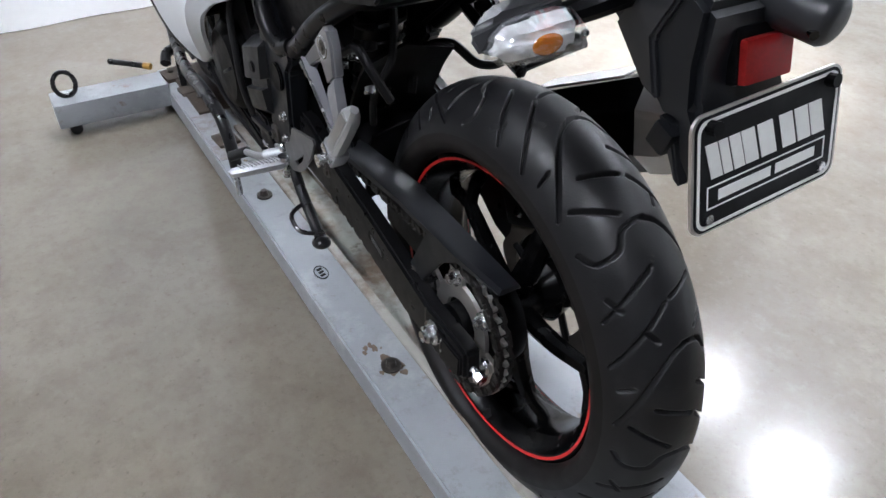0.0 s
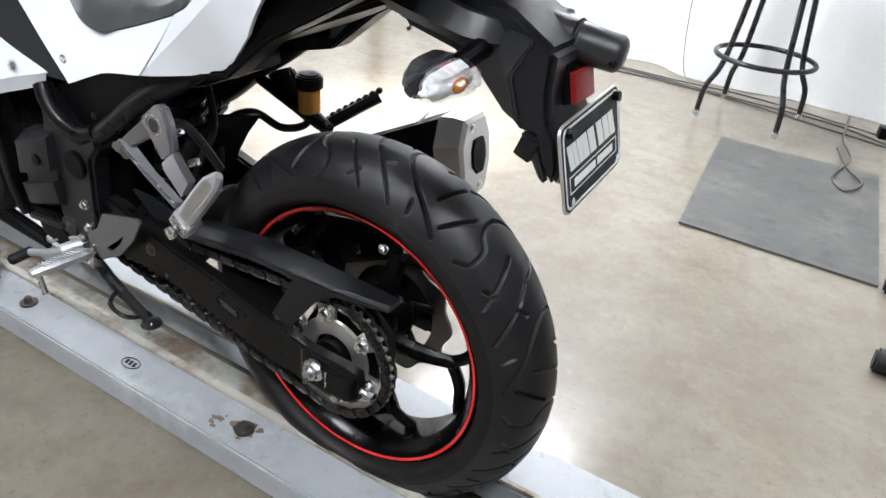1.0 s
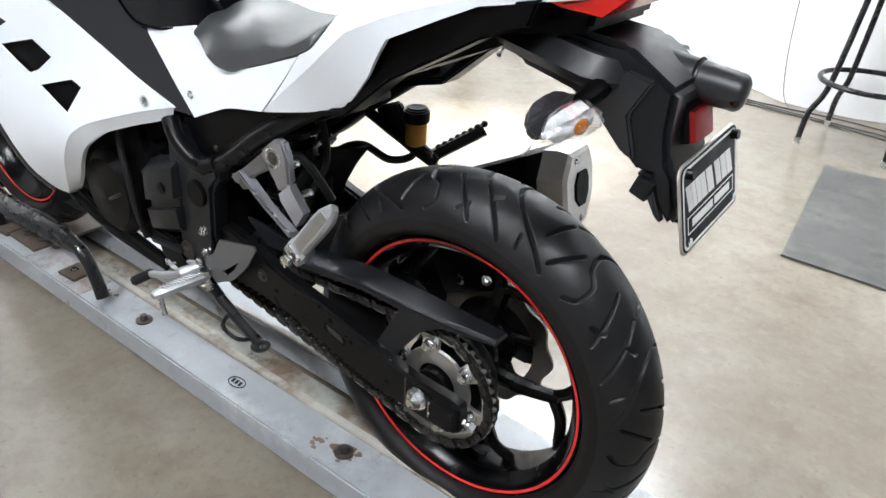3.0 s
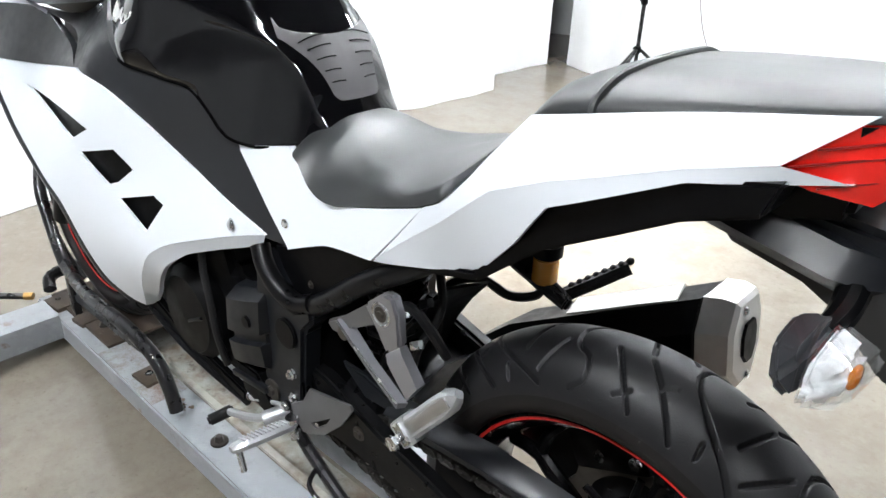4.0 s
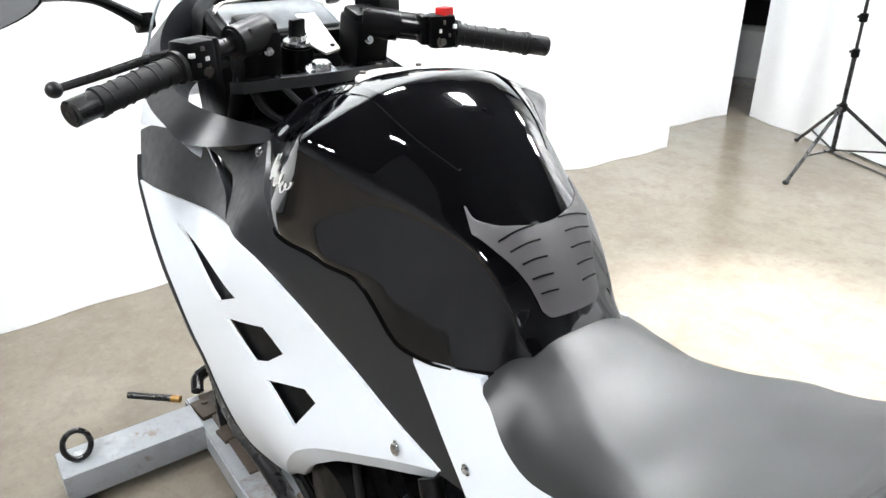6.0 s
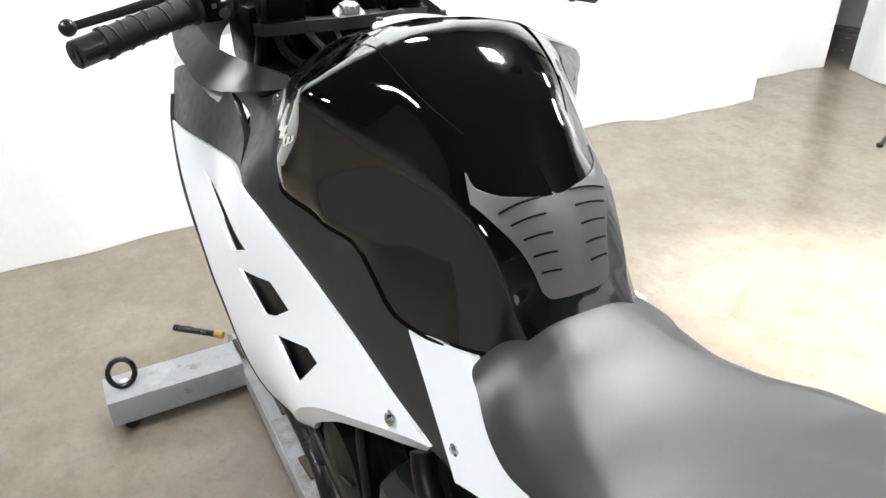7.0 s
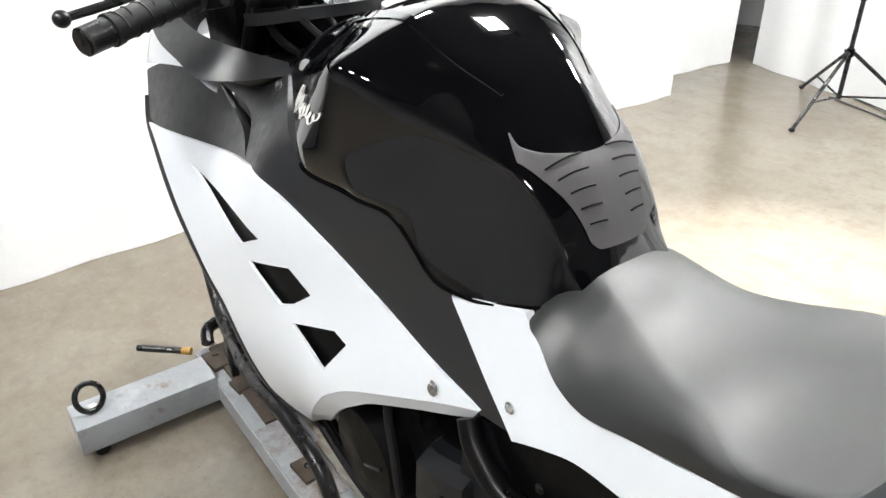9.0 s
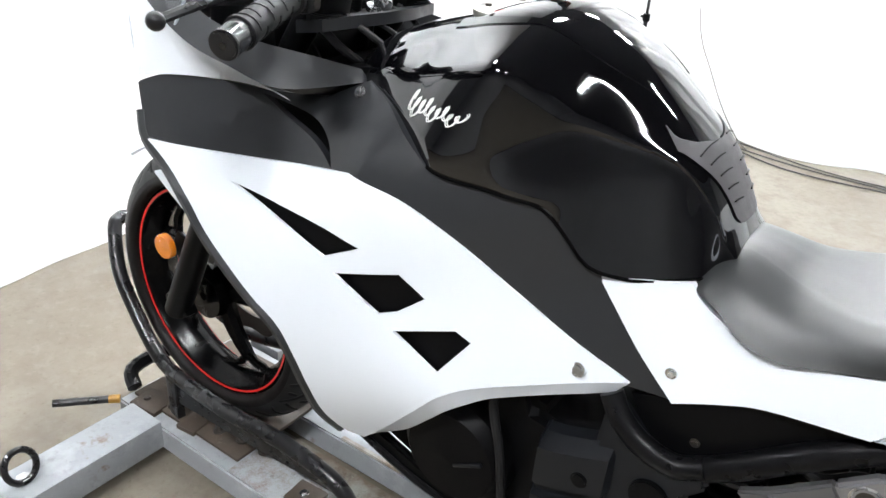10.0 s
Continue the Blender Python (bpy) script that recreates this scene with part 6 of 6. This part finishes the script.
# ---- fork, front fender, reflector ----
for side in (1, -1):
    fk = part("fork_leg", rod(rod(bmesh.new(), (1.435, side * .098, .365), (1.285, side * .098, .66), .025, n=18), (1.30, side * .098, .62), (1.02, side * .098, 1.03), .0195, n=18), M_BLACKPL, BIKE, "black fork leg")
    part("fork_tube", rod(bmesh.new(), (1.285, side * .098, .655), (1.20, side * .098, .78), .0205, n=18), M_STEEL, fk)
    part("axle_clamp", box(bmesh.new(), (1.43, side * .092, .378), (.05, .03, .055), (0, 26, 0), .008), M_BLACKPL, fk)
    part("axle_bolt", bolt(bmesh.new(), (1.428, side * .108, .376), (0, side, 0), .009, .010), M_STEEL, fk)
    rf = part("side_reflector", lathe(bmesh.new(), [(.001, .012), (.022, .012), (.024, .009), (.024, 0), (.001, 0)], (1.405, 0, .525), 28), M_AMBER, fk, "round amber side reflector")
    for v in rf.data.vertices:
        v.co.y = side * (v.co.y + .122)
    part("reflector_stay", box(bmesh.new(), (1.385, side * .112, .53), (.05, .004, .025), (0, 60, 0), .001), M_BLACKPL, fk)
bm = bmesh.new()
prof = [(.308, .062), (.322, .050), (.330, .025), (.332, 0), (.330, -.025), (.322, -.050), (.308, -.062), (.304, -.060), (.326, 0), (.304, .060)]
rings(bm, [[(1.41 + r * math.cos(a), y, .385 + r * math.sin(a)) for r, y in prof] for a in (radians(56 + 8 * k) for k in range(12))])
ff = part("front_fender", bm, M_WHITE, BIKE, "white front fender")
for side in (1, -1):
    part("fender_stay", slab(bmesh.new(), [(1.50, .63), (1.42, .66), (1.345, .62), (1.33, .54), (1.37, .50), (1.40, .56), (1.46, .60)], side * .072, side * .066, .002), M_WHITE, ff)
part("front_caliper", box(box(bmesh.new(), (1.33, -.075, .43), (.06, .06, .11), (0, 25, 0), .01), (1.33, -.1, .43), (.04, .03, .07), (0, 25, 0), .008), M_ENGINE, BIKE)

# ---- cockpit ----
part("screen", rings(bmesh.new(), [[(x, y, z) for x, y, z in ring] for ring in (
    spline([(1.20, .205, .955), (1.34, .14, 1.01), (1.42, .0, 1.03), (1.34, -.14, 1.01), (1.20, -.205, .955)], 6),
    spline([(1.13, .195, 1.06), (1.27, .135, 1.12), (1.34, 0, 1.14), (1.27, -.135, 1.12), (1.13, -.195, 1.06)], 6),
    spline([(1.09, .150, 1.15), (1.16, .11, 1.21), (1.20, 0, 1.235), (1.16, -.11, 1.21), (1.09, -.150, 1.15)], 6))], False), M_GLASSCLR, BIKE, "clear windscreen", 80)
scr = BIKE.children[-1]
bmx = bmesh.new()
bmx.from_mesh(scr.data)
bmesh.ops.solidify(bmx, geom=bmx.faces[:], thickness=0.003)
bmx.to_mesh(scr.data)
bmx.free()
scr.visible_shadow = False
for s in (1, -1):
    part("screen_edge", tube(bmesh.new(), [(1.20, s * .205, .955), (1.13, s * .196, 1.06), (1.09, s * .151, 1.15)], .0022, 6, 6), M_EDGE, BIKE)
part("inner_liner", box(bmesh.new(), (1.0, 0, .884), (.17, .23, .075), (0, 10, 0), .008), M_BLACKPL, BIKE)
def arch(x, w, top, base):
    return [(x, w, base), (x, w * .92, base + (top - base) * .55), (x, w * .62, top - .008), (x, w * .25, top), (x, -w * .25, top), (x, -w * .62, top - .008), (x, -w * .92, base + (top - base) * .55), (x, -w, base)]


hood = part("dash_hood", rings(bmesh.new(), [arch(1.215, .108, 1.084, .99), arch(1.285, .102, 1.096, .985), arch(1.33, .088, 1.06, .97), arch(1.325, .083, 1.05, .97), arch(1.28, .094, 1.086, .985), arch(1.215, .102, 1.076, .99)], False), M_BLACKPL, BIKE, "black instrument hood")
inst = part("instrument", box(bmesh.new(), (1.165, .0, 1.022), (.105, .20, .045), (0, -22, 0), .014), M_BLACKPL, BIKE, "instrument cluster with a pale rim")
part("instrument_glass", box(bmesh.new(), (1.156, 0, 1.0445), (.086, .176, .006), (0, -22, 0), .002), M_DIAL, inst, "dial glass with its reflection in the pale grey")
part("instrument_rim", tube(bmesh.new(), [(1.175, .094, 1.054), (1.196, .07, 1.064), (1.206, 0, 1.068), (1.196, -.07, 1.064), (1.175, -.094, 1.054)], .003, 8, 6), M_BRUSH, inst, "pale metal rim")
part("dash_base", box(bmesh.new(), (1.17, 0, .93), (.14, .24, .10), (0, 8, 0), .02), M_BLACKPL, BIKE)
tc = part("triple_clamp", rings(bmesh.new(), [[(x, y, z - .16 * (x - 1.0)) for x, y in ((1.01, .122), (.99, .06), (.976, .03), (.976, -.03), (.99, -.06), (1.01, -.122), (1.055, -.125), (1.09, -.05), (1.09, .05), (1.055, .125))] for z in (.966, .982)]), M_DARK, BIKE, "dark grey upper fork clamp")
part("stem_nut", rod(rod(bmesh.new(), (1.013, 0, .977), (1.011, 0, .984), .023, n=24), (1.011, 0, .983), (1.009, 0, .996), .0145, n=6, bevel=.001), M_STEEL, tc, "shiny steering stem nut")
for side in (1, -1):
    part("fork_cap", rod(rod(bmesh.new(), (1.03, side * .098, .966), (1.028, side * .098, .986), .024, n=20, bevel=.002), (1.028, side * .098, .985), (1.027, side * .098, .992), .013, n=6), M_FRAME, tc)
ig = part("ignition", rod(bmesh.new(), (1.078, .008, .965), (1.070, .008, 1.014), .025, n=24, bevel=.003), M_BLACKPL, tc, "black ignition lock with a steel face")
part("lock_face", rod(rod(bmesh.new(), (1.070, .008, 1.0135), (1.069, .008, 1.019), .021, n=24, bevel=.001), (1.069, .008, 1.019), (1.0685, .008, 1.026), .013, n=16), M_STEEL, ig, "shiny steel lock face")
part("key_head", box(bmesh.new(), (1.067, .008, 1.038), (.010, .030, .026), (0, -8, 25), .004), M_BLACKPL, ig)
part("clamp_plate", rings(bmesh.new(), [[(1.036, -.046, 1.004 + e), (1.028, -.018, 1.000 + e), (1.058, -.006, 1.012 + e), (1.10, -.020, 1.030 + e), (1.135, -.022, 1.044 + e), (1.135, -.055, 1.044 + e)] for e in (0, .003)]), M_BRUSH, tc, "bare metal plate on the clamp")
part("plate_hole", rod(bmesh.new(), (1.046, -.038, 1.0075), (1.0455, -.038, 1.0125), .004, n=12), M_BLACKPL, tc)


for pts, r in (([(1.02, .07, .98), (.975, .06, .955), (.955, .03, .925), (.97, .0, .89)], .005), ([(1.03, -.06, .98), (.98, -.05, .95), (.96, -.01, .92), (.98, .03, .88)], .0045), ([(1.04, .10, .97), (1.0, .10, .945), (.98, .07, .915), (.99, .04, .87)], .006), ([(1.05, .02, .975), (.96, .035, .96), (.945, .05, .935), (.96, .08, .90)], .0035)):
    part("control_cable", tube(bmesh.new(), pts, r, 8, 5), M_RUBBER, BIKE)
for p in ((.952, .045, .935), (.958, -.01, .93), (.965, .075, .925)):
    part("connector", box(bmesh.new(), p, (.018, .024, .014), (15, 10, 30), .003), M_BLACKPL, BIKE)
part("cable_end", rod(rod(bmesh.new(), (.940, .062, .932), (.952, .048, .938), .006, n=10), (.950, .05, .937), (.962, .036, .944), .004, n=8), M_STEEL, BIKE)


def handlebar(side):
    """Clip-on bar with grip, weight, lever, switches."""
    s = side
    a, b = Vector((1.015, s * .105, 1.040)), Vector((.917, s * .353, .994))
    d = (b - a).normalized()
    h = part("handlebar", rod(rod(bmesh.new(), a - d * .02, b - d * .02, .011), a - d * .034, a + d * .030, .023, n=20, bevel=.004), M_FRAME, BIKE, "black clip-on handlebar")
    part("bar_riser", box(box(bmesh.new(), (1.038, s * .088, 1.015), (.060, .058, .078), (0, -14, 0), .010), (1.030, s * .088, 1.052), (.046, .054, .022), (0, -14, 0), .009), M_BLACKPL, h, "black cast bar riser")
    part("clamp_bolt", bolt(bmesh.new(), (1.008, s * .080, 1.020), (-1, 0, .2), .005, .006, False), M_STEEL, h)
    g = part("grip", rod(bmesh.new(), b - d * .148, b - d * .030, .0165, n=20, bevel=.002), M_RUBBER, h, "black ribbed rubber grip")
    bm = bmesh.new()
    q = d.to_track_quat("Z", "Y").to_matrix()
    for k in range(7):
        for m in range(2):
            pts = [b - d * (.14 - .016 * k - .006 * f) + q @ Vector((.0168 * math.cos(t), .0168 * math.sin(t), 0)) for f, t in ((i / 6, m * math.pi + i * .42 * (-1) ** k) for i in range(7))]
            tube(bm, pts, .0013, 5, 0)
    part("grip_rib", bm, M_RUBBER, g)
    for u, v, w in ((.152, .146, .021), (.034, .029, .0185)):
        part("grip_flange", rod(bmesh.new(), b - d * u, b - d * v, w, n=20), M_RUBBER, g)
    w = part("bar_end", rod(bmesh.new(), b - d * .030, b + d * .006, .0158, n=20, bevel=.002), M_BLKMETAL, h, "black bar end weight")
    part("end_screw", rod(bmesh.new(), b + d * .005, b + d * .0066, .004, n=8), M_GLOSS, w)
    sw_ = part("switch_box", box(bmesh.new(), b - d * .175 + Vector((0, 0, .002)), (.044, .042, .05), (0, 0, math.degrees(math.atan2(d.y, d.x)) - 90), .008), M_BLACKPL, h, "black switch housing")
    part("switch_box_front", box(bmesh.new(), b - d * .200 + Vector((.006, 0, .0)), (.04, .014, .044), (0, 0, math.degrees(math.atan2(d.y, d.x)) - 90), .005), M_BLACKPL, h)
    for k, (u, v) in enumerate(((-.010, .006), (.006, .010), (-.002, -.008), (.012, -.004))):
        part("switch_button", box(bmesh.new(), b - d * (.175 + u) + Vector((-.021, 0, v + .006)), (.006, .007, .006), (0, 0, 20), .001), M_WHITEINK if k in (0, 3) else M_DSTEEL, sw_)
    if s < 0:
        part("stop_switch", box(bmesh.new(), b - d * .172 + Vector((-.006, 0, .031)), (.020, .022, .014), (0, 0, 15), .003), M_REDSW, sw_, "red engine stop switch")
        m = part("master_cylinder", box(bmesh.new(), (1.055, -.125, 1.068), (.048, .056, .036), (0, 0, 25), .004), M_BLACKPL, h, "black brake fluid box")
        part("cylinder_lid", box(bmesh.new(), (1.055, -.125, 1.088), (.053, .061, .006), (0, 0, 25), .002), M_BLACKPL, h)
        part("cylinder_body", tube(bmesh.new(), [(1.035, -.075, 1.030), (1.035, -.13, 1.034), (1.03, -.19, 1.024)], .021, 12, 4), M_BLACKPL, h)
    else:
        part("lever_perch", box(bmesh.new(), b - d * .205 + Vector((.022, 0, 0)), (.035, .03, .03), (0, 0, 20), .006), M_BLACKPL, h)
    piv = b - d * .205 + Vector((.040, 0, .0))
    tip = Vector((1.024, s * .354, 1.000))
    lv = part("lever", tube(bmesh.new(), [piv, piv.lerp(tip, .3) + Vector((.014, 0, .002)), piv.lerp(tip, .7) + Vector((.008, 0, 0)), tip], lambda f: .0075 - .0015 * f, 8, 5, flat=.7), M_BLKMETAL, h, "black hand lever")
    part("lever_ball", ball(bmesh.new(), tip, (.0105, .0105, .0105)), M_BLKMETAL, lv)
    part("bar_bolt", bolt(bmesh.new(), b - d * .185 + Vector((-.020, 0, -.014)), (-1, 0, 0), .006, .006, False), M_DSTEEL, h)
    part("cable", tube(bmesh.new(), [piv, piv + Vector((.05, -s * .03, .0)), (1.10, s * .10, 1.0), (1.08, s * .05, .90)], .0045, 6, 6), M_RUBBER, h)


for side in (1, -1):
    handlebar(side)


def mirror(side, mount, outer, ring):
    m = part("mirror", tube(bmesh.new(), [mount, mount + (outer - mount) * .5 + Vector((0, 0, .012)), outer], lambda f: .012 - .005 * math.sin(3.14 * f), 10, 6), M_BLACKPL, BIKE, "black mirror on a slim stalk")
    part("mirror_foot", box(bmesh.new(), mount, (.04, .024, .022), (0, 20, 0), .005), M_BLACKPL, m)
    c = sum(ring, Vector()) / len(ring)
    pts = [Vector(p) for p in spline([tuple(p) for p in ring], 5, True)]
    bm = rings(bmesh.new(), [[p + Vector((.035, 0, 0)) * f + (c - p) * g for p in pts] for f, g in ((-.004 / .035, .02), (0, 0), (.4, .06), (.8, .3), (1, .6))])
    part("mirror_shell", bm, M_BLACKPL, m)
    bm = bmesh.new()
    bm.faces.new([bm.verts.new(p + (c - p) * .06 - Vector((.005, 0, 0))) for p in pts])
    bmesh.ops.solidify(bm, geom=bm.faces[:], thickness=.001)
    part("mirror_glass", bm, M_MIRROR, m, "mirror glass")


mirror(1, Vector((1.165, .20, 1.050)), Vector((1.035, .345, 1.112)), [Vector((1.03, .345, 1.118)), Vector((1.03, .36, 1.088)), Vector((1.035, .44, 1.062)), Vector((1.04, .50, 1.075)), Vector((1.04, .51, 1.120)), Vector((1.035, .43, 1.142))])
mirror(-1, Vector((1.345, -.20, 1.045)), Vector((1.26, -.345, 1.085)), [Vector((1.25, -.34, 1.095)), Vector((1.25, -.355, 1.062)), Vector((1.25, -.43, 1.052)), Vector((1.25, -.49, 1.070)), Vector((1.25, -.50, 1.115)), Vector((1.25, -.42, 1.130))])
